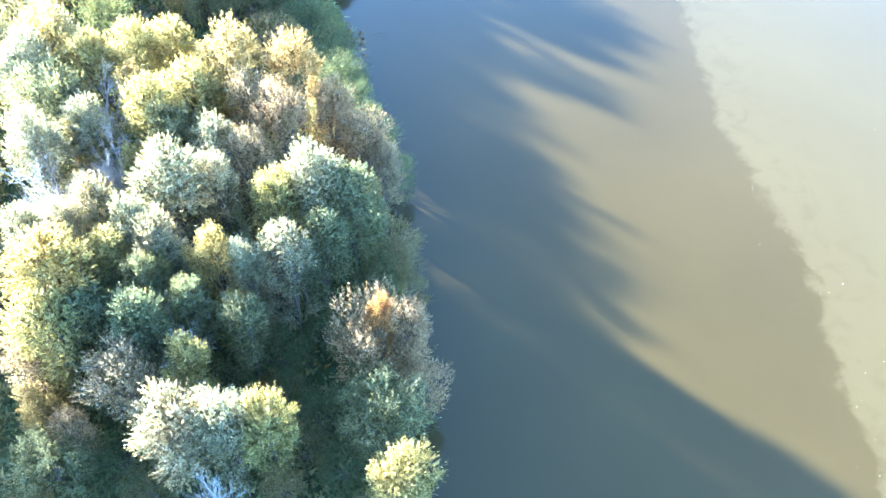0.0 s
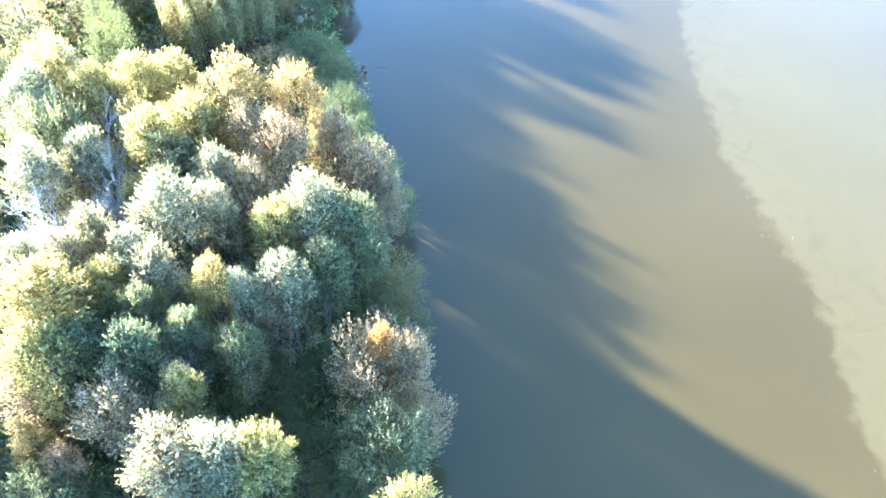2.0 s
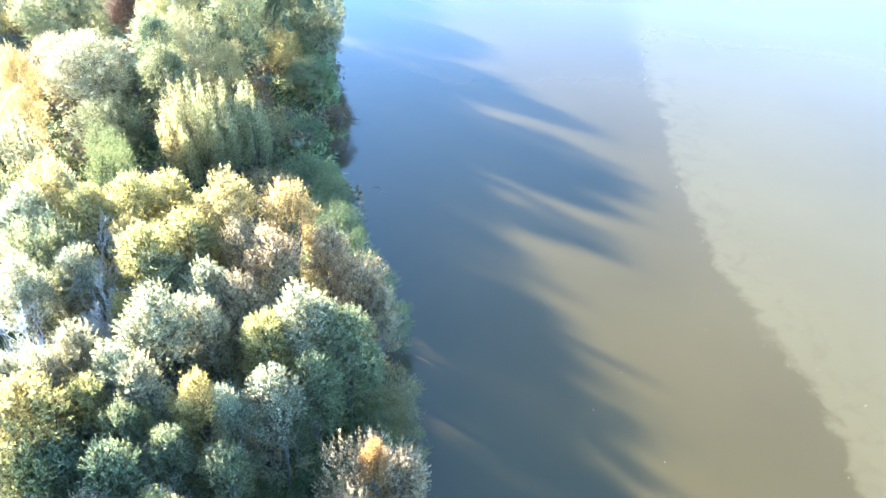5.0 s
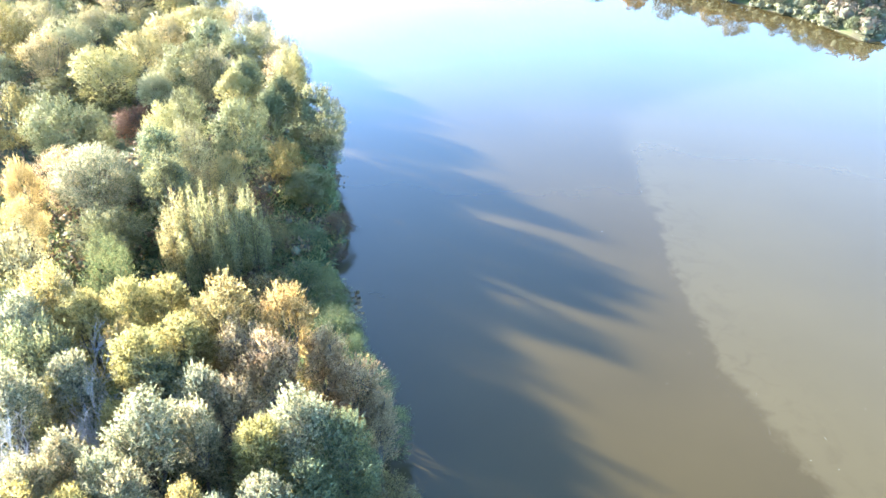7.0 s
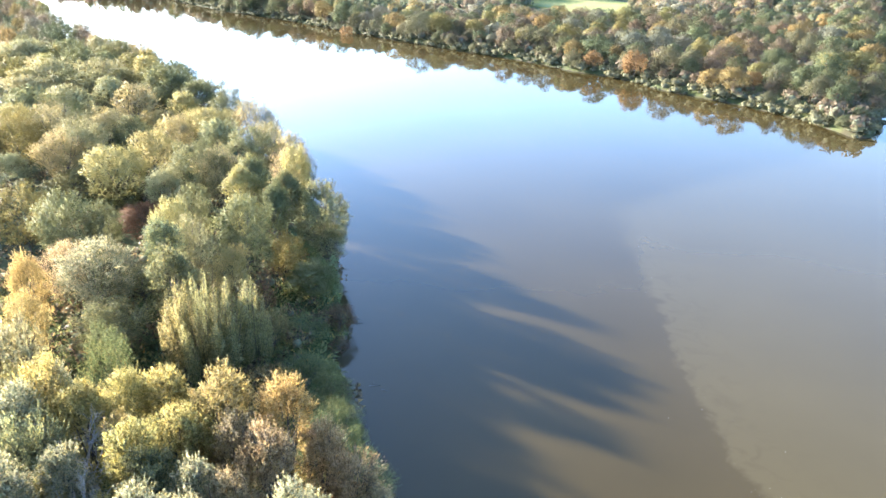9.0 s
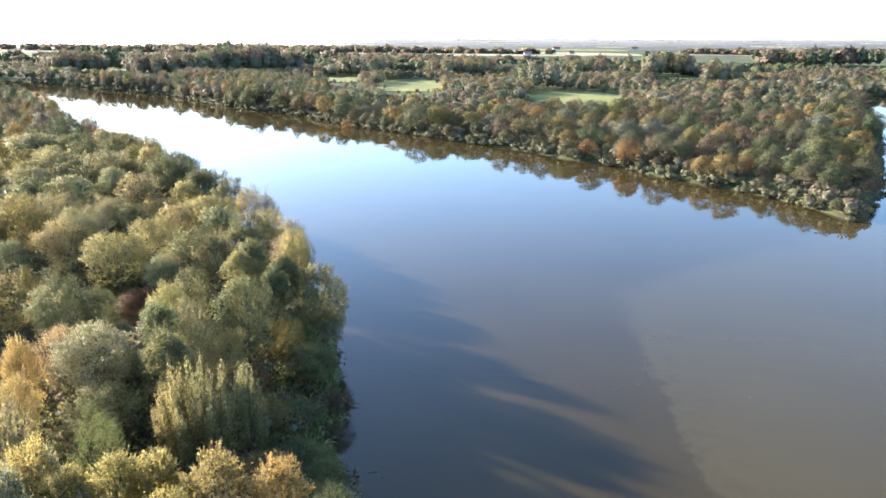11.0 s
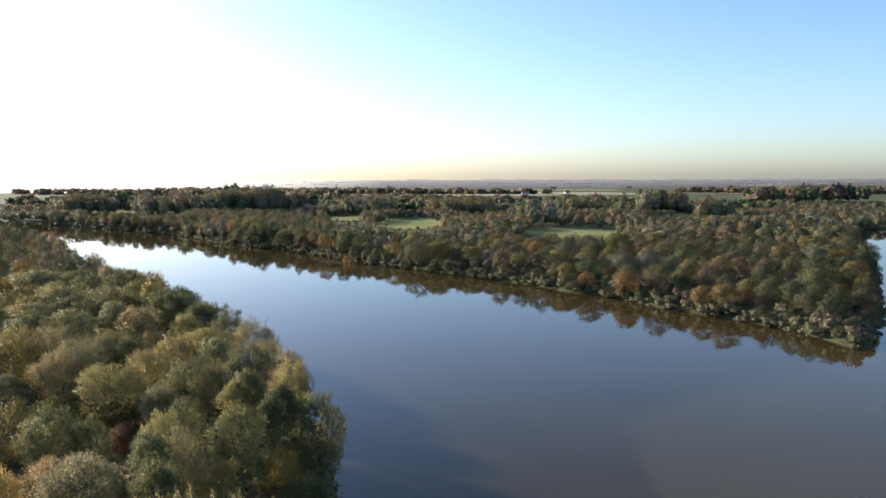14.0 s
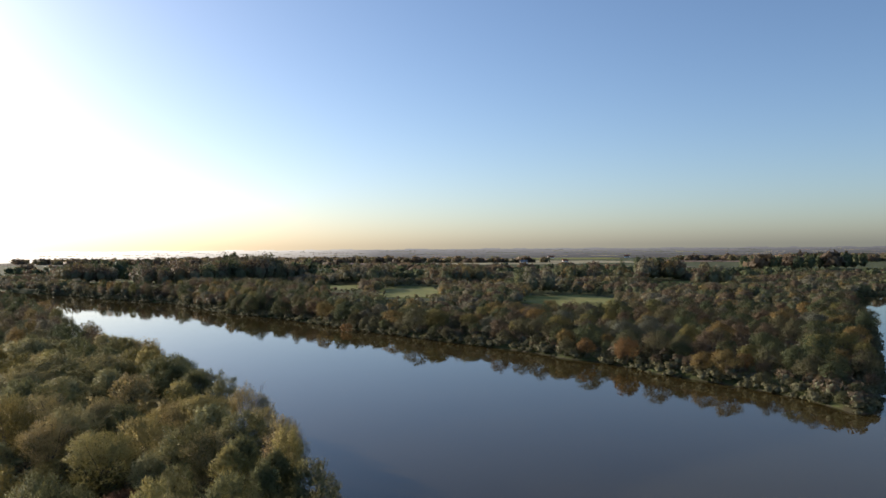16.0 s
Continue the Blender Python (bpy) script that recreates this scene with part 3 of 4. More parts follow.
NEAR_E = (
    ("silver", -12.6, 20.7, 8.2, 0.9),
    ("yellow", -13.2, 19.8, 8.1, 0.9),
    ("yellow", -16.8, 20.2, 8.2, 1.0),
    ("green", -11.7, 19.9, 7.2, 0.9),
    ("brown", -8.4, 21.3, 6.8, 1.1),
    ("green", -7.0, 22.3, 7.2, 1.0),
    ("yellow", -16.5, 26.7, 8.2, 0.9),
    ("yellow", -19.6, 27.7, 8.5, 0.8),
    ("green", -15.5, 19.1, 7.7, 1.0),
    ("green", -16.8, 17.5, 7.2, 1.1),
    ("brown", -17.9, 15.8, 7.1, 1.1),
    ("silver", -13.4, 28.7, 8.2, 0.7),
    ("gold", -18.1, 31.8, 8.8, 1.0),
    ("gold", -14.3, 31.9, 9.1, 1.2),
    ("silver", -23.7, 35.6, 9.2, 1.1),
    ("brown", -7.2, 32.9, 8.5, 0.7),
    ("brown", -4.6, 31.4, 7.2, 1.0),
    ("olive", -3.3, 25.5, 3.9, 1.3),
    ("olive", -2.2, 24.7, 3.1, 1.2),
)
MID_A = (
    ("poplar", -19.3, 47.6, 9.2, 2.4),
    ("poplar", -21.1, 47.9, 8.4, 1.8),
    ("poplar", -17.8, 48.3, 8.6, 1.9),
    ("poplar", -16.4, 50.0, 8.0, 1.6),
    ("bush", -13.6, 54.9, 2.5, 2.3),
    ("bush", -14.8, 64.3, 3.5, 2.7),
    ("green", -27.8, 50.2, 5.6, 2.9),
    ("bush", -17.4, 69.6, 3.0, 2.3),
    ("bush", -30.3, 50.2, 2.5, 2.2),
    ("bush", -27.7, 52.3, 1.4, 2.3),
    ("bush", -15.4, 50.1, 2.2, 1.8),
    ("bush", -12.7, 49.8, 2.0, 1.8),
    ("bush", -10.8, 49.4, 2.0, 1.4),
    ("bush", -9.5, 45.0, 2.5, 1.2),
    ("bush", -8.4, 42.9, 1.9, 1.2),
    ("olive", -16.1, 53.5, 4.0, 2.1),
    ("olive", -46.7, 71.1, 7.7, 3.4),
    ("green", -29.1, 59.2, 4.6, 2.7),
)
MID_B = (
    ("green", -21.1, 64.8, 10.0, 2.5),
    ("green", -27.6, 68.7, 9.2, 2.0),
    ("yellow", -23.8, 73.0, 9.9, 1.7),
    ("green", -19.3, 72.5, 10.0, 1.5),
    ("green", -19.4, 69.4, 9.5, 1.3),
    ("green", -23.6, 76.0, 10.2, 1.6),
    ("green", -33.1, 84.8, 8.9, 3.7),
    ("brown", -30.3, 84.7, 8.6, 2.7),
    ("yellow", -26.5, 84.1, 8.0, 2.1),
    ("silver", -35.3, 80.1, 7.2, 1.9),
    ("yellow", -42.6, 83.8, 8.4, 3.5),
    ("gold", -41.2, 91.7, 8.4, 2.6),
    ("yellow", -20.6, 83.2, 9.7, 1.8),
    ("green", -15.3, 72.6, 9.6, 2.5),
    ("brown", -25.0, 96.2, 8.4, 2.3),
    ("brown", -22.4, 92.2, 7.4, 1.7),
    ("green", -29.8, 95.6, 8.4, 3.2),
    ("brown", -35.0, 112.8, 9.4, 2.3),
    ("brown", -32.3, 113.1, 9.0, 1.5),
    ("gold", -39.6, 108.5, 8.4, 3.6),
    ("green", -47.3, 128.0, 8.9, 4.2),
    ("green", -41.2, 122.0, 8.4, 2.9),
    ("green", -53.6, 131.4, 8.9, 4.5),
    ("green", -38.7, 65.5, 8.9, 2.9),
    ("green", -36.3, 66.9, 7.9, 1.8),
)
MID_C = (
    ("brown", -35.4, 58.3, 7.4, 1.7),
    ("silver", -32.0, 56.4, 7.8, 2.9),
    ("gold", -36.9, 54.9, 7.4, 1.4),
    ("gold", -33.4, 48.6, 6.8, 1.7),
    ("olive", -34.6, 47.6, 5.6, 1.5),
    ("yellow", -27.6, 63.4, 9.8, 1.9),
    ("brown", -24.5, 60.0, 9.2, 1.8),
    ("red", -36.6, 76.7, 4.0, 3.2),
    ("olive", -48.7, 85.5, 4.9, 4.5),
    ("brown", -14.8, 71.7, 5.0, 1.9),
    ("green", -14.5, 62.5, 4.4, 2.0),
    ("olive", -17.4, 65.8, 5.9, 1.9),
    ("gold", -21.2, 60.4, 6.6, 1.5),
    ("red", -18.2, 59.3, 3.6, 1.2),
    ("brown", -52.7, 90.2, 8.4, 2.7),
    ("yellow", -64.8, 111.7, 8.4, 4.0),
    ("yellow", -67.5, 104.5, 8.4, 2.9),
    ("brown", -54.7, 106.8, 7.9, 3.0),
    ("green", -49.7, 105.3, 7.4, 2.5),
    ("green", -69.1, 131.7, 8.4, 4.7),
    ("silver", -78.6, 128.0, 8.4, 5.1),
    ("green", -65.4, 138.6, 8.4, 4.9),
    ("olive", -42.7, 83.4, 3.9, 3.0),
)
BEND_A = (
    ("dead", -33.4, 109.5, 10.0, 2.7),
    ("silver", -52.0, 94.3, 9.0, 4.6),
    ("brown", -60.9, 103.6, 9.0, 5.1),
    ("olive", -61.5, 96.2, 9.0, 4.9),
    ("green", -56.7, 134.5, 10.0, 5.6),
    ("brown", -55.9, 120.5, 9.0, 5.1),
    ("silver", -64.9, 116.2, 9.5, 5.1),
    ("green", -69.8, 113.3, 9.0, 5.1),
    ("olive", -70.2, 153.3, 9.5, 6.4),
    ("brown", -72.7, 141.4, 9.5, 6.1),
)
BEND_B = (
    ("silver", -80.3, 139.1, 9.5, 6.8),
    ("olive", -88.9, 140.7, 9.0, 7.0),
    ("green", -63.1, 155.9, 9.0, 5.1),
    ("green", -82.3, 168.8, 9.0, 6.5),
    ("green", -93.5, 170.2, 9.0, 7.4),
    ("silver", -99.6, 164.9, 9.5, 7.3),
    ("brown", -75.7, 168.4, 9.0, 5.6),
)
NEAR_TREES = NEAR_A + NEAR_B + NEAR_C + NEAR_D + NEAR_E
for kind, x, y, h, r in NEAR_TREES:
    if kind == "poplar":
        h *= 0.94
    if kind == "dead":
        h, r = (h + 0.7, r * 1.15) if y > 16 else (h, r)
    tree(kind, x, y, h, r * 1.12, "near", "trees of the near bank")
for kind, x, y, h, r in MID_A + MID_B + MID_C:
    h += 0.9 * (kind == "poplar")
    tree(kind, x, y, h, r * (1.25 if y > 52 and kind not in LOW else 1), "near" if y < 60 and r < 3.3 else "mid", "trees of the near bank")
for kind, x, y, h, r in BEND_A + BEND_B:
    tree(kind, x, y, h, r * 0.86, "mid" if y < 110 else "middle", "trees of the near bank")

# several of these are added only to keep sun off lanes of the water
GAP = (("brown", -22.8, 87.3, 8.6, 2.4), ("bush", -6.9, 33.4, 5.0, 1.5), ("bush", -9.0, 35.0, 5.6, 1.7), ("bush", -5.6, 34.8, 5.2, 1.8), ("bush", -7.0, 37.0, 5.3, 2.0), ("bush", -8.2, 39.0, 5.4, 2.0), ("green", -23.5, 52.8, 9.3, 1.7), ("bush", -24.2, 42.6, 8.3, 1.8), ("green", -26, 57.3, 9.7, 1.8), ("olive", -22, 56, 7.4, 2.1), ("olive", -20.5, 52, 6, 2.2), ("bush", -9.6, 44.6, 4.2, 1.9), ("bush", -12, 47.6, 3.6, 2.0), ("bush", -8.3, 41, 4.4, 1.8),
       ("bush", -10.5, 41.5, 4.0, 2.0), ("olive", -13.5, 43.5, 4.5, 2.2))
for kind, x, y, h, r in GAP:
    tree(kind, x, y, h, r * 1.1, "near", "trees of the near bank")


def understory(x, y):
    return (shore(x, y) > 1.5) & (x > -0.55 * y - 12)


KINDS = ("silver", "green", "green", "yellow", "brown", "olive", "green", "gold", "brown", "olive")


def scatter(area, gap, seed, taken=()):
    """Uneven rows of places inside an area given by a test."""
    rng = np.random.default_rng(seed)
    (x0, x1), (y0, y1), test = area
    out, seen = [], {}
    for x, y in taken:
        seen.setdefault((int(x // gap), int(y // gap)), []).append((x, y))
    tries = int((x1 - x0) * (y1 - y0) / gap**2 * 5)
    px, py = rng.uniform(x0, x1, tries), rng.uniform(y0, y1, tries)
    ok = test(px, py)
    for x, y in zip(px[ok], py[ok]):
        i, j = int(x // gap), int(y // gap)
        if all(math.hypot(x - a, y - b) > gap for di in (-1, 0, 1) for dj in (-1, 0, 1) for a, b in seen.get((i + di, j + dj), ())):
            seen.setdefault((i, j), []).append((x, y))
            out.append((x, y))
    return out


TAKEN = [(x, y) for _, x, y, _, _ in NEAR_TREES + MID_A + MID_B + MID_C + BEND_A + BEND_B + GAP]


def beyond(x, y):
    """Land on the far side of the main river."""
    return (x > 195 - y) | (y > 440) & (x > 120 - 0.9 * y)


def shore_bushes(x, y):
    return (shore(x, y) > -0.3) & (shore(x, y) < 2.2) & (y > 130) & (y < 340) & beyond(x, y) & (np.abs(x) < 0.66 * y + 20)


def side_bank(x, y):
    return (x < -21.5 - 0.12 * y) & (shore(x, y) > 3)


rng = np.random.default_rng(4)
for x, y in scatter(((-58, -20), (-4, 46), side_bank), 4.4, 13, TAKEN):
    tree(("silver", "yellow", "green", "gold", "brown")[rng.integers(5)], x, y, rng.uniform(8, 9.8), rng.uniform(2.2, 3.0), "middle", "trees of the near bank")


def left_bank(x, y):
    return (shore(x, y) > 1.2) & (x < 0) & (x > -0.68 * y - 14) & (y > 55) & (y < 470) & (x < -0.2 * y) & ((y > 100) | (x < -56))


rng = np.random.default_rng(5)
for x, y in scatter(((-330, 0), (55, 470), left_bank), 5.7, 11, TAKEN):
    tree(KINDS[rng.integers(len(KINDS))], x, y, rng.uniform(5.8, 10.2), rng.uniform(2.4, 3.7), "mid" if y < 95 else "middle" if y < 180 else "far", "trees of the near bank")

rng = np.random.default_rng(15)
for x, y in scatter(((-26, -2), (8, 37), understory), 2.5, 14):
    h = rng.uniform(2.0, 4.2)
    tree(("bush", "bush", "olive", "bush")[rng.integers(4)], x, y, h, h * rng.uniform(0.36, 0.5), "near", "bushes under the bank trees")

# ---- far bank ----
MEADOWS = ((-40, 470, 20, 60), (50, 380, 25, 50), (-100, 520, 22, 34), (-280, 612, 46, 34), (150, 575, 22, 14))


def meadow(x, y):
    r = np.zeros(np.shape(x), bool)
    for cx, cy, a, b in MEADOWS:
        r |= ((x - cx) / a) ** 2 + ((y - cy) / b) ** 2 < 1 + 0.3 * wave(x, y, 0.06)
    return r


def far_bank(x, y):
    return (shore(x, y) > 0.5) & (y > 130) & (np.abs(x) < 0.66 * y + 25) & ~meadow(x, y) & beyond(x, y)


def front(x, y):
    return far_bank(x, y) & (shore(x, y) < 15) & (y < 360)


FRONT = scatter(((-220, 220), (130, 420), front), 5.1, 21)
for x, y in FRONT:
    d = float(shore(x, y))
    h = rng.choice([2.8, 4.2, 5.6, 8.2]) * rng.uniform(0.85, 1.1) if d < 4 else rng.uniform(4.6, 8.6)
    h *= min(1, 0.5 + (y - 136) / 130 + max(0, d - 4) / 30)
    kind = KINDS[rng.integers(len(KINDS))] if d > 5 else ("olive", "bush", "olive", "brown", "green")[rng.integers(5)]
    if x > 20 and y < 225 and rng.uniform() < 0.26:
        kind = ("orange", "gold", "brown", "yellow", "orange", "gold")[rng.integers(6)]
    tree(kind, x, y, h, h * rng.uniform(0.46, 0.6), "far", "trees of the far bank")


for x, y in scatter(((-170, 240), (130, 340), shore_bushes), 6.2, 23, FRONT):
    h = rng.choice([1.0, 1.8, 2.8, 4.2]) * rng.uniform(0.8, 1.2)
    tree(("olive", "bush", "green", "bush", "orange" if x > 40 else "olive", "yellow")[rng.integers(6)], x, y, h, h * rng.uniform(0.5, 0.75), "far", "bushes of the far shore")


def woods(name, places, sizes, leaves, leaf, mat, seed, label, heart=0.6):
    """Many far trees that nobody could count, as one mesh of leaf clumps."""
    rng = np.random.default_rng(seed)
    p = np.array(places)
    h, r = sizes(rng, p)
    z = ground_height(p[:, 0], p[:, 1])
    n = len(p)
    d = unit(rng.normal(0, 1, (n, leaves, 3)))
    d[..., 2] = np.where(d[..., 2] < -0.5, -d[..., 2], d[..., 2])
    lump = 0.8 + 0.2 * np.sin(d[..., 0] * 4 + np.arange(n)[:, None]) * np.sin(d[..., 2] * 5 + 2 * np.arange(n)[:, None]) + rng.normal(0, 0.1, (n, leaves))
    lobes = unit(rng.normal(0, 1, (n, 1, 9, 3)) + [0, 0, 0.5])
    lump *= 0.78 + 0.32 * np.clip((d[:, :, None] * lobes).sum(-1).max(-1) - 0.7, 0, 1) / 0.3
    at = np.stack([p[:, 0, None] + d[..., 0] * r[:, None] * lump, p[:, 1, None] + d[..., 1] * r[:, None] * lump, z[:, None] + h[:, None] * (0.5 + 0.5 * d[..., 2] * lump)], -1).reshape(-1, 3)
    d = d.reshape(-1, 3)
    facing = unit(d + rng.normal(0, 0.7, d.shape))
    along = rng.normal(0, 1, d.shape) + [0, 0, 0.6]
    size = np.repeat(leaf * (r / 3.0), leaves)[:, None]
    v, f = pointed_leaves(rng, at, facing, along, size, size * 0.6)
    # solid balls added to stop see-through, passing for the clump's inner shade
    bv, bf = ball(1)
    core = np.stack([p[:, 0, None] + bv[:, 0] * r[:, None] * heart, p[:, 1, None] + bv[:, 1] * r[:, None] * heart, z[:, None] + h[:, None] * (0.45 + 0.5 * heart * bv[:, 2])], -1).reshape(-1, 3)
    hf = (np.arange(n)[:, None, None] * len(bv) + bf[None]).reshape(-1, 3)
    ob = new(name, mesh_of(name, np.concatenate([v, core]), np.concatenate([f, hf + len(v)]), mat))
    ob.data.materials.append(SHADE_CORE)
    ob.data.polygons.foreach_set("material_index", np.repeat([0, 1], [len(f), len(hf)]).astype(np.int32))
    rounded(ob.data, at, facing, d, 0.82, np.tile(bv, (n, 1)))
    return tagged(ob, label, "woods", kind="stuff")


CLUMPS = ((-302, 598, 34, 18), (-219, 548, 30, 19), (-186, 590, 26, 23), (-161, 632, 22, 16), (-109, 530, 7, 11), (-83, 557, 20, 17), (-12, 572, 23, 15), (20, 463, 6, 11), (38, 434, 13, 18),
          (84, 590, 19, 14), (118, 597, 8, 14), (147, 602, 20, 19), (153, 486, 10, 17), (331, 824, 44, 15), (390, 838, 32, 18))


def tall(x, y):
    """Height of the clumps of tall trees, nothing elsewhere."""
    h = np.zeros(np.shape(x))
    for cx, cy, r, top in CLUMPS:
        h = np.maximum(h, top * (((x - cx) ** 2 + ((y - cy) / 1.2) ** 2) < r * r))
    return h


def wood_sizes(g, p):
    up = tall(p[:, 0], p[:, 1])
    low = 0.5 + 0.5 * np.sin(p[:, 0] * 0.05 + 1) * np.sin(p[:, 1] * 0.035)
    h = np.where(up > 0, up * g.uniform(0.75, 1.0, len(p)), g.uniform(3.0, 5.0, len(p)) + 4.5 * low)
    open_view = np.zeros(len(p), bool)
    for k in (1.03, 1.07, 1.11, 1.16, 1.21, 1.26):
        open_view |= meadow(p[:, 0] * k, p[:, 1] * k)
    h = np.where(open_view & (up == 0), g.uniform(1.2, 2.6, len(p)), h)
    return h, np.where(up > 0, h * g.uniform(0.36, 0.48, len(p)), h * g.uniform(0.5, 0.68, len(p)))


def near_scrub(x, y):
    return (shore(x, y) > 0.2) & (x < 0) & (x > -0.7 * y - 20) & (y > 44) & (y < 220) & (x < -0.12 * y)


woods("near_scrub", scatter(((-180, 0), (44, 220), near_scrub), 2.6, 34), lambda g, p: ((h := g.uniform(1.0, 3.2, len(p))), h * g.uniform(0.55, 0.8, len(p))), 130, 0.3, LEAF["scrub"], 37,
      "dark brownish scrub under the bank trees", 0.3)


def shore_scrub(x, y):
    d = shore(x, y)
    return (d > -0.4) & (d < 3.5) & (y > 130) & (y < 500) & beyond(x, y) & (np.abs(x) < 0.66 * y + 20)


def low_scrub(x, y):
    return far_bank(x, y) & (shore(x, y) > 1.5) & (y < 330)


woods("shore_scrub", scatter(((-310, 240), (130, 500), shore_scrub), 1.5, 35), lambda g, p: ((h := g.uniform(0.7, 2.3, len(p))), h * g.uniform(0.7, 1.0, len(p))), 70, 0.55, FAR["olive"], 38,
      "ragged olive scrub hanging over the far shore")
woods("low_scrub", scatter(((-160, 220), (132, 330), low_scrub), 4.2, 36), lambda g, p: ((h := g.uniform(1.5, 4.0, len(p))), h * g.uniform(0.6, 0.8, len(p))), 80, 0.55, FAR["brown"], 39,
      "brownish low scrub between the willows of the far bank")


def behind(x, y):
    return far_bank(x, y) & ~front(x, y) & (y < 640)


BEHIND = scatter(((-440, 400), (140, 640), behind), 6.5, 33)
rng = np.random.default_rng(8)
for x, y in [q for q in BEHIND if q[1] < 300]:
    h = rng.uniform(4.2, 8.2)
    tree(KINDS[rng.integers(len(KINDS))], x, y, h, h * rng.uniform(0.46, 0.62), "far", "trees of the far bank")
BEHIND = [q for q in BEHIND if q[1] >= 300]
SORT = rng.choice(5, len(BEHIND), p=(0.26, 0.24, 0.3, 0.06, 0.14))
for k, kind in enumerate(("green", "olive", "brown", "gold", "silver")):
    pick = [q for q, s in zip(BEHIND, SORT) if s == k]
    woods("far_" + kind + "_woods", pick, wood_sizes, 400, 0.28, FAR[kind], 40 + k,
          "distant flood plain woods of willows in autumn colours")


def plain(x, y):
    w = np.sin(y * 0.011 + 0.4 * np.sin(x * 0.004)) + 0.7 * np.sin(x * 0.006 + y * 0.003) + 0.5 * np.sin(y * 0.031 + x * 0.01)
    return (w > 0.05 + (y > 700) * 0.7) & (shore(x, y) > 3) & (y > 560) & (np.abs(x) < 0.68 * y + 60) & beyond(x, y) & ~meadow(x, y) | (tall(x, y) > 0)


for k, (y0, y1, gap, leaves, kind) in enumerate(((600, 1100, 12, 110, "green"), (1100, 1600, 22, 70, "olive"), (700, 1500, 28, 100, "brown"))):
    pts = scatter(((-0.68 * y1, 0.68 * y1), (y0, y1), plain), gap, 50 + k)
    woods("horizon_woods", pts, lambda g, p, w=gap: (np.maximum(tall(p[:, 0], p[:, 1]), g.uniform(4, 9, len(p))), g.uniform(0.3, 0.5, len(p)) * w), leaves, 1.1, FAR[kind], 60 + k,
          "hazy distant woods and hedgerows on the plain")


def field(name, x, y, a, b, turn, mat, label):
    """A flat field with a slightly uneven edge, laid on the plain."""
    bm = bmesh.new()
    ring = []
    for i in range(40):
        t = 2 * math.pi * i / 40
        k = (abs(math.cos(t)) ** 5 + abs(math.sin(t)) ** 5) ** -0.2 * (1 + 0.09 * math.sin(3 * t + x) + 0.07 * math.sin(7 * t + 2 * x))
        px, py = a * k * math.cos(t), b * k * math.sin(t)
        c, s = math.cos(radians(turn)), math.sin(radians(turn))
        gx_, gy_ = x + px * c - py * s, y + px * s + py * c
        ring.append((gx_, gy_))
    top = [bm.verts.new((u, v, float(ground_height(u, v)) + 0.35)) for u, v in ring]
    low = [bm.verts.new((u, v, float(ground_height(u, v)) - 0.5)) for u, v in ring]
    bm.faces.new(top)
    for i in range(40):
        bm.faces.new((top[i - 1], low[i - 1], low[i], top[i]))
    bmesh.ops.recalc_face_normals(bm, faces=bm.faces)
    me = bpy.data.meshes.new(name)
    bm.to_mesh(me)
    me.materials.append(mat)
    return tagged(new(name, me), label, "field", kind="structure")


for cx, cy, a, b in MEADOWS:
    field("meadow", cx, cy, a * 0.98, b * 0.98, 8, GRASS, "open green meadow between the willows")
FIELDS = ((PLOUGHED, "pinkish bare ploughed field"), (STUBBLE, "pale stubble field"), (GRASS, "distant green field"))
field("field", 190, 950, 75, 40, 4, *FIELDS[0])
field("field", -180, 960, 70, 45, -3, *FIELDS[1])
field("field", 40, 1180, 120, 60, 2, *FIELDS[1])
rng = np.random.default_rng(17)
for x, y in scatter(((-2400, 2400), (1250, 4300), lambda x, y: (np.abs(x) < 0.62 * y)), 215, 81):
    field("field", x, y, rng.uniform(80, 115), rng.uniform(60, 110), rng.uniform(-12, 12), *FIELDS[rng.integers(3)])


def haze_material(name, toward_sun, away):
    """Haze over the distance, painted as faint emission that brightens towards the sun."""
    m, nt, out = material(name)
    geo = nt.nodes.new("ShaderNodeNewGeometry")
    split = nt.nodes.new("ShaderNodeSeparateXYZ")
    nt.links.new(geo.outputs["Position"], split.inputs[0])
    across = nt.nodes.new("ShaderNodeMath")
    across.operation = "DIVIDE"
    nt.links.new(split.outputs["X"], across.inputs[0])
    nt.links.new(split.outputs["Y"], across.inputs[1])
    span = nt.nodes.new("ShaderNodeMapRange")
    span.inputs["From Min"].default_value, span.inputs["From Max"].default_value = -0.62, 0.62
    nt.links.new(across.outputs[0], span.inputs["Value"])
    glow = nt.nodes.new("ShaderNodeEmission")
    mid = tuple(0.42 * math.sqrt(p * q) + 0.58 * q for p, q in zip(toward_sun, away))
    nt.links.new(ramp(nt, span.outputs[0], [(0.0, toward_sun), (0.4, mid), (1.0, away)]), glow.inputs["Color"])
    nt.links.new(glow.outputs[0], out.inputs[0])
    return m


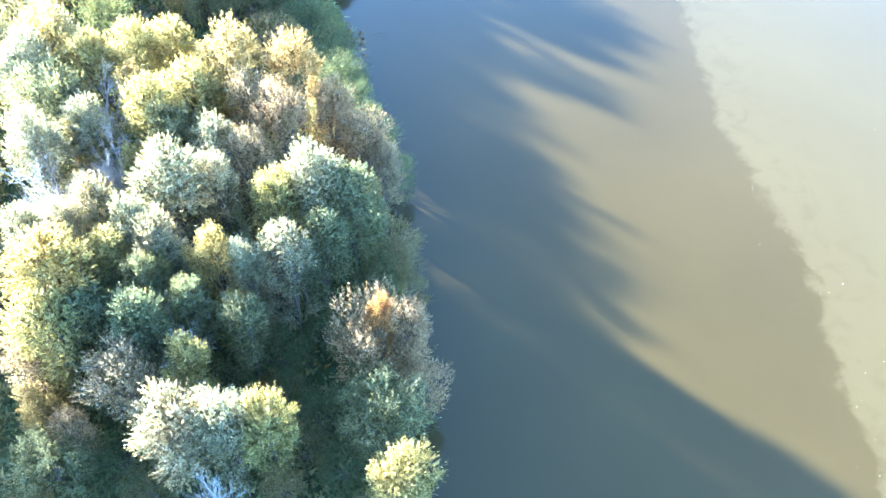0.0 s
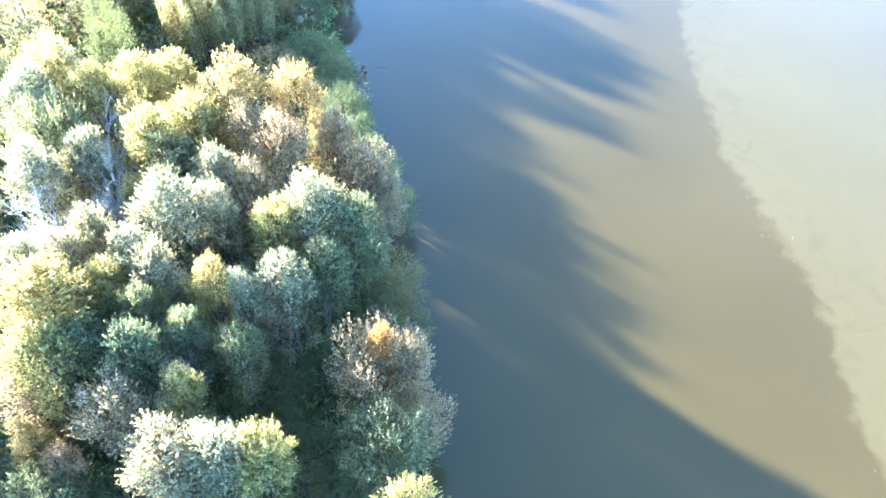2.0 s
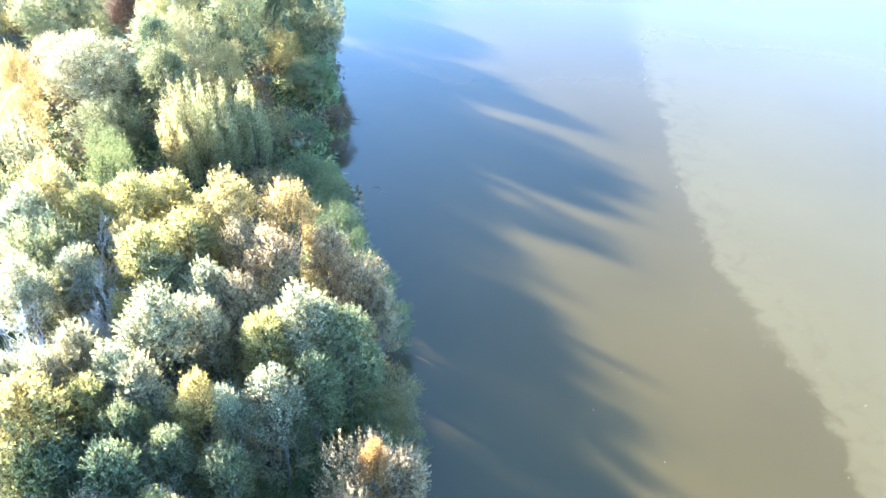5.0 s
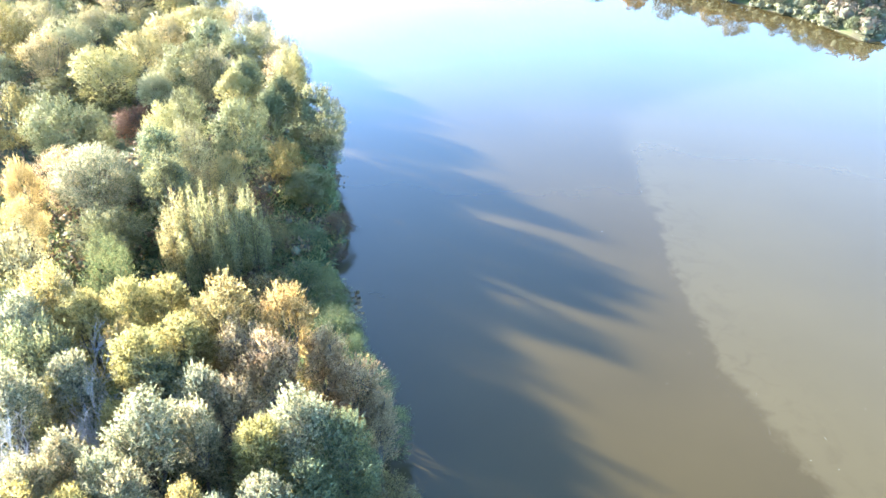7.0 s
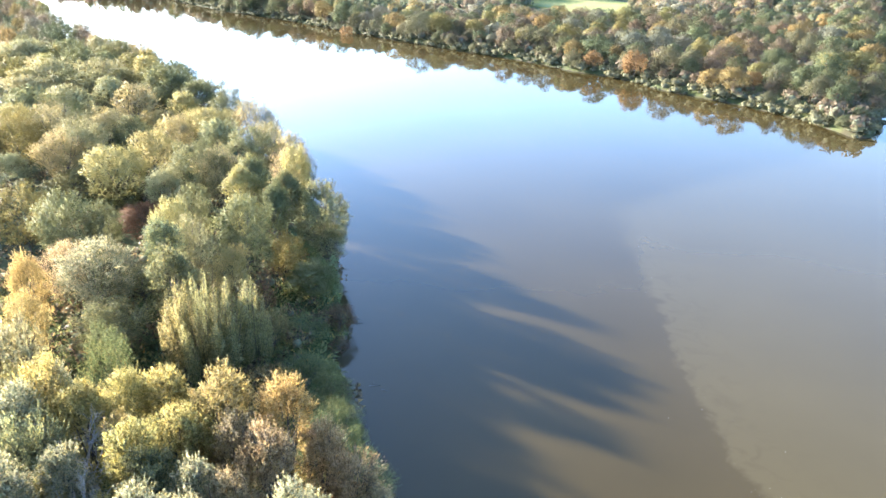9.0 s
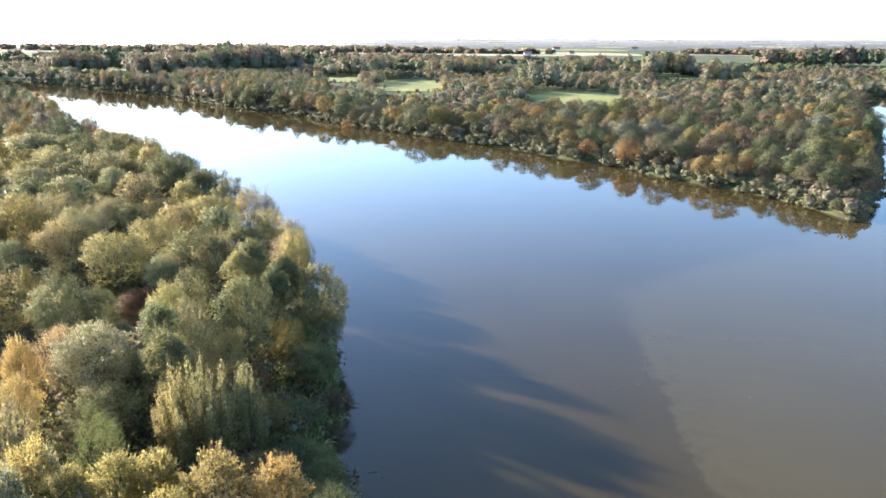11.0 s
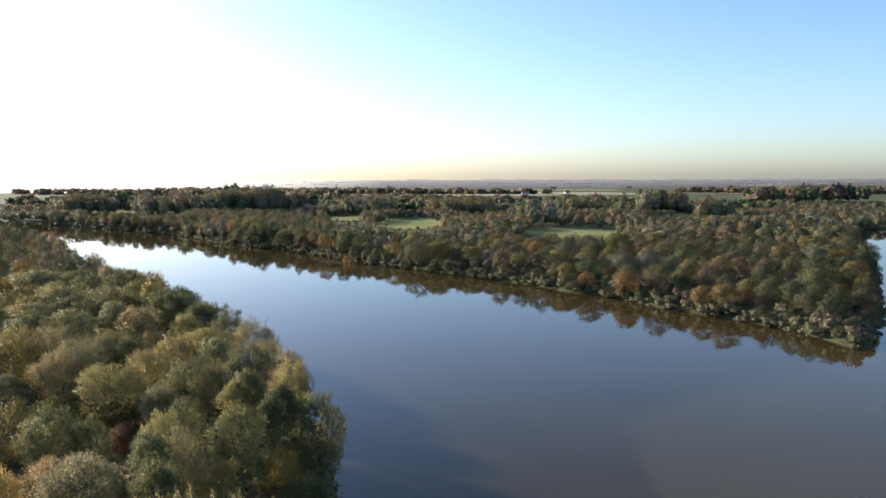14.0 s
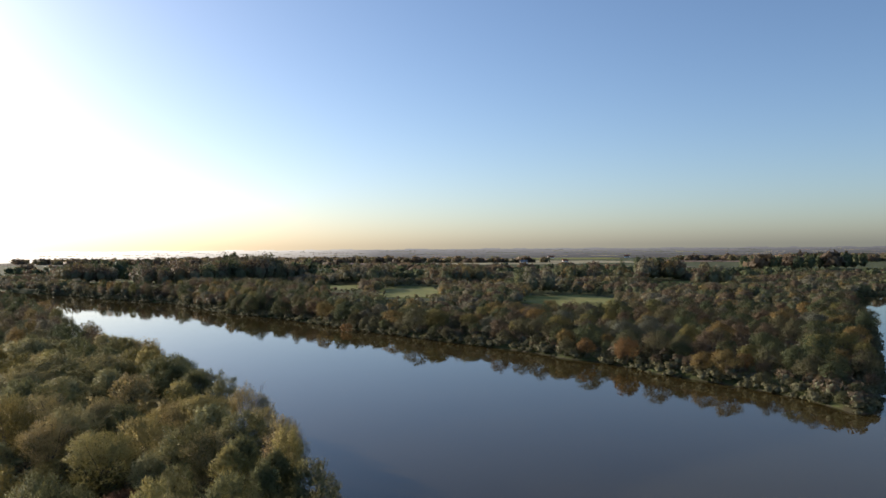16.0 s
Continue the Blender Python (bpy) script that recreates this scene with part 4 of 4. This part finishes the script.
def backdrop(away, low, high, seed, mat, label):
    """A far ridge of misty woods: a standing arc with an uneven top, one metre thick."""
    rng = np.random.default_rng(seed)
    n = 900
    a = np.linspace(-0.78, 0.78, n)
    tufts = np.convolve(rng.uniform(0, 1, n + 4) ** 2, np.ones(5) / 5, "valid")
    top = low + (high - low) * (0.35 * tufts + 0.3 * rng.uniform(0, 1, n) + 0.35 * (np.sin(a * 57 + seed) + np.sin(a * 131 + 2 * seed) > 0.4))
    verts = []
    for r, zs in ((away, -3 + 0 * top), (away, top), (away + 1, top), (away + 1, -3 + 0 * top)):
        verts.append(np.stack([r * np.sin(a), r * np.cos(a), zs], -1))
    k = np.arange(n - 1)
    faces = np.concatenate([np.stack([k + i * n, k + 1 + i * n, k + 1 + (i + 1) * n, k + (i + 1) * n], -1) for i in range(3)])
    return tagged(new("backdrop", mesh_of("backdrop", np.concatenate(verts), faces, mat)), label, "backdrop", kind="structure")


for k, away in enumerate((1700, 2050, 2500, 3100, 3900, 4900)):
    # haze put into the colour: belts further off glow paler
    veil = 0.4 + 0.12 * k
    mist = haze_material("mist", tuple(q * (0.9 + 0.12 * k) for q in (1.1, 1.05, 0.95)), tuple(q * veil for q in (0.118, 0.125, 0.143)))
    backdrop(away, 4.5, 11 + k, k + 1, mist, "backdrop belt of distant woods, haze painted as glow")


# ---- far houses ----
WALLS = ground_material("plaster", [(0.3, (0.6, 0.58, 0.54)), (0.7, (0.75, 0.73, 0.69))], 0.6)
ROOFS = (ground_material("clay_roof", [(0.3, (0.25, 0.1, 0.06)), (0.7, (0.35, 0.15, 0.1))], 0.8), ground_material("grey_roof", [(0.3, (0.16, 0.16, 0.17)), (0.7, (0.26, 0.26, 0.27))], 0.8))


def house(x, y, long, deep, eaves, turn, roof):
    """A far farmhouse: plastered walls with window openings and a gabled roof."""
    long, deep, eaves = long * 0.7, deep * 0.7, eaves * 0.75
    ob = tagged(new("house"), "distant white farmhouse with a " + ("red" if roof == 0 else "grey") + " gabled roof", "house", group="houses on the plain")
    ob.matrix_basis = pose(x, y, float(ground_height(x, y)), 0, 0, turn)
    bm = bmesh.new()
    bmesh.ops.create_cube(bm, size=1, matrix=Matrix.Translation((0, 0, eaves / 2 - 0.2)) @ Matrix.Diagonal((long, deep, eaves + 0.4, 1)))
    me = bpy.data.meshes.new("wall")
    bm.to_mesh(me)
    me.materials.append(WALLS)
    part("wall", me, ob)
    bm = bmesh.new()
    ring = [(-deep / 2 - 0.5, eaves - 0.2), (0, eaves + deep * 0.42), (deep / 2 + 0.5, eaves - 0.2), (deep / 2 + 0.3, eaves - 0.5), (0, eaves + deep * 0.42 - 0.4), (-deep / 2 - 0.3, eaves - 0.5)]
    ends = [[bm.verts.new((sx * (long / 2 + 0.4), v, w)) for v, w in ring] for sx in (-1, 1)]
    for k in range(6):
        bm.faces.new((ends[0][k - 1], ends[0][k], ends[1][k], ends[1][k - 1]))
    for e in ends:
        bm.faces.new((e[0], e[1], e[4], e[5]))
        bm.faces.new((e[1], e[2], e[3], e[4]))
    for sx in (-1, 1):
        gable = [bm.verts.new((sx * (long / 2 - 0.02), v, w)) for v, w in ((-deep / 2, eaves), (0, eaves + deep * 0.4), (deep / 2, eaves))]
        bm.faces.new(gable)
    bmesh.ops.recalc_face_normals(bm, faces=bm.faces)
    me = bpy.data.meshes.new("roof")
    bm.to_mesh(me)
    me.materials.append(ROOFS[roof])
    part("roof", me, ob)
    bm = bmesh.new()
    for k in range(3):
        bmesh.ops.create_cube(bm, size=1, matrix=Matrix.Translation(((k - 1) * long / 3.4, -deep / 2 - 0.02, eaves * 0.55)) @ Matrix.Diagonal((1.3, 0.1, 1.5, 1)))
        me = bpy.data.meshes.new("window")
        bm.to_mesh(me)
        me.materials.append(ROOFS[1])
        part("window", me, ob)
        bm.clear()


house(75, 1160, 16, 9, 4.5, 10, 1)
house(480, 1560, 22, 11, 5, -8, 1)
house(505, 1520, 14, 9, 4.5, 12, 0)
house(160, 1580, 18, 10, 5, 5, 0)
house(330, 1640, 16, 10, 5, -14, 0)
house(150, 1250, 13, 8, 4, 20, 0)


# ---- undergrowth, foam ----
def undergrowth(name, area, gap, seed, mat, label, tall=0.9):
    rng = np.random.default_rng(seed)
    p = np.array(scatter(area, gap, seed))
    z = ground_height(p[:, 0], p[:, 1])
    leaves = 9
    n = len(p)
    way = unit(rng.normal(0, 0.8, (n, leaves, 3)) + [0, 0, 0.9])
    high = rng.uniform(0.3, 1.0, n) * tall
    at = np.stack([p[:, 0], p[:, 1], z], -1)[:, None] + way * high[:, None, None] * rng.uniform(0.3, 1, (n, leaves, 1)) + rng.normal(0, 0.12, (n, leaves, 3)) * [1, 1, 0.2]
    way = way.reshape(-1, 3)
    v, f = pointed_leaves(rng, at.reshape(-1, 3), unit(rng.normal(0, 1, way.shape) + [0, 0, 0.7]), way, 0.24, 0.1)
    return tagged(new(name, mesh_of(name, v, f, mat)), label, "undergrowth", kind="stuff")


def near_floor(x, y):
    return (shore(x, y) > 0.15) & (x < 3) & (x > -0.62 * y - 16)


undergrowth("undergrowth", ((-45, 3), (4, 66), near_floor), 0.42, 71, LEAF["bush"], "tangled dark green nettles and bank grass")
undergrowth("dry_grass", ((-45, 3), (4, 66), near_floor), 0.8, 72, LEAF["olive"], "dry olive grass tufts between the trees")


def foam(seed):
    """Small white flecks afloat, most of them along the seam of the two waters."""
    rng = np.random.default_rng(seed)
    n = 420
    k = rng.integers(0, 18, n)
    a, b = SEAM[1:19][k], SEAM[2:20][k]
    s = rng.uniform(0, 1, (n, 1))
    p = a * (1 - s) + b * s + np.stack([rng.normal(0, 1, n) * rng.choice([0.8, 2.5, 9.0], n, p=[0.45, 0.3, 0.25]), rng.normal(0, 1.0, n)], -1)
    p = p[(shore(p[:, 0], p[:, 1]) < -1) & (p[:, 1] > 4)]
    ang = np.linspace(0, 2 * np.pi, 6, endpoint=False)
    r = rng.uniform(0.007, 0.014, len(p)) * rng.choice([1, 1, 1.6], len(p))
    verts, faces = [], []
    for (x, y), q in zip(p, r):
        i = len(verts)
        verts += [(x + q * math.cos(t) * rng.uniform(0.7, 1.3), y + q * math.sin(t) * rng.uniform(0.7, 1.3), -0.004) for t in ang] + [(x, y, q * 0.5)]
        faces += [(i + j, i + (j + 1) % 6, i + 6) for j in range(6)]
    m, nt, out = material("foam")
    d = node(nt, "ShaderNodeBsdfPrincipled", Roughness=0.6)
    d.inputs["Base Color"].default_value = (0.72, 0.71, 0.67, 1)
    nt.links.new(d.outputs[0], out.inputs[0])
    return tagged(new("foam_flecks", mesh_of("foam_flecks", np.array(verts), np.array(faces), m)), "small white foam flecks and feathers afloat", "foam", kind="stuff")


foam(90)


# ---- debris at the near shore ----
def drift(name, x, y, z, long, thick, turn, lift, label):
    """A bent bare stick with two side twigs."""
    rng = np.random.default_rng(int(abs(x * 100)))
    along = np.array([math.cos(radians(turn)), math.sin(radians(turn)), lift])
    mid = along * long * 0.55
    runs = [run((0, 0, 0), along * long, thick, thick * 0.4, 5, rng, long * 0.02)]
    runs += [run(mid * k, mid * k + unit(along + rng.normal(0, 0.6, 3)) * long * 0.35, thick * 0.5, thick * 0.2, 3, rng, 0.01) for k in (0.6, 1.0)]
    v, f = tubes(runs, 6)
    ob = tagged(new(name, mesh_of(name, v, f, BARK, True)), label, "driftwood")
    ob.location = (x, y, z)
    return ob


tree("orange", -2.95, 18.3, 9.3, 0.7, "near", "trees of the near bank")
tree("orange", -46.5, 270.0, 5.2, 2.6, "far", "trees of the far bank")
drift("floating_branch", -7.6, 50.6, 0.0, 0.9, 0.05, 10, 0.02, "dark waterlogged branch afloat near the bank")
drift("floating_branch", -6.6, 50.2, 0.0, 0.6, 0.05, -20, 0.02, "short dark branch afloat near the bank")
drift("fallen_branch", -11.2, 61.4, 0.35, 1.5, 0.06, -4, -0.09, "bare fallen branch reaching out over the water")
tree("red", -11.3, 58.8, 2.8, 1.7, "near", "trees of the near bank")
tree("red", -10.9, 55.6, 1.6, 1.1, "near", "trees of the near bank")
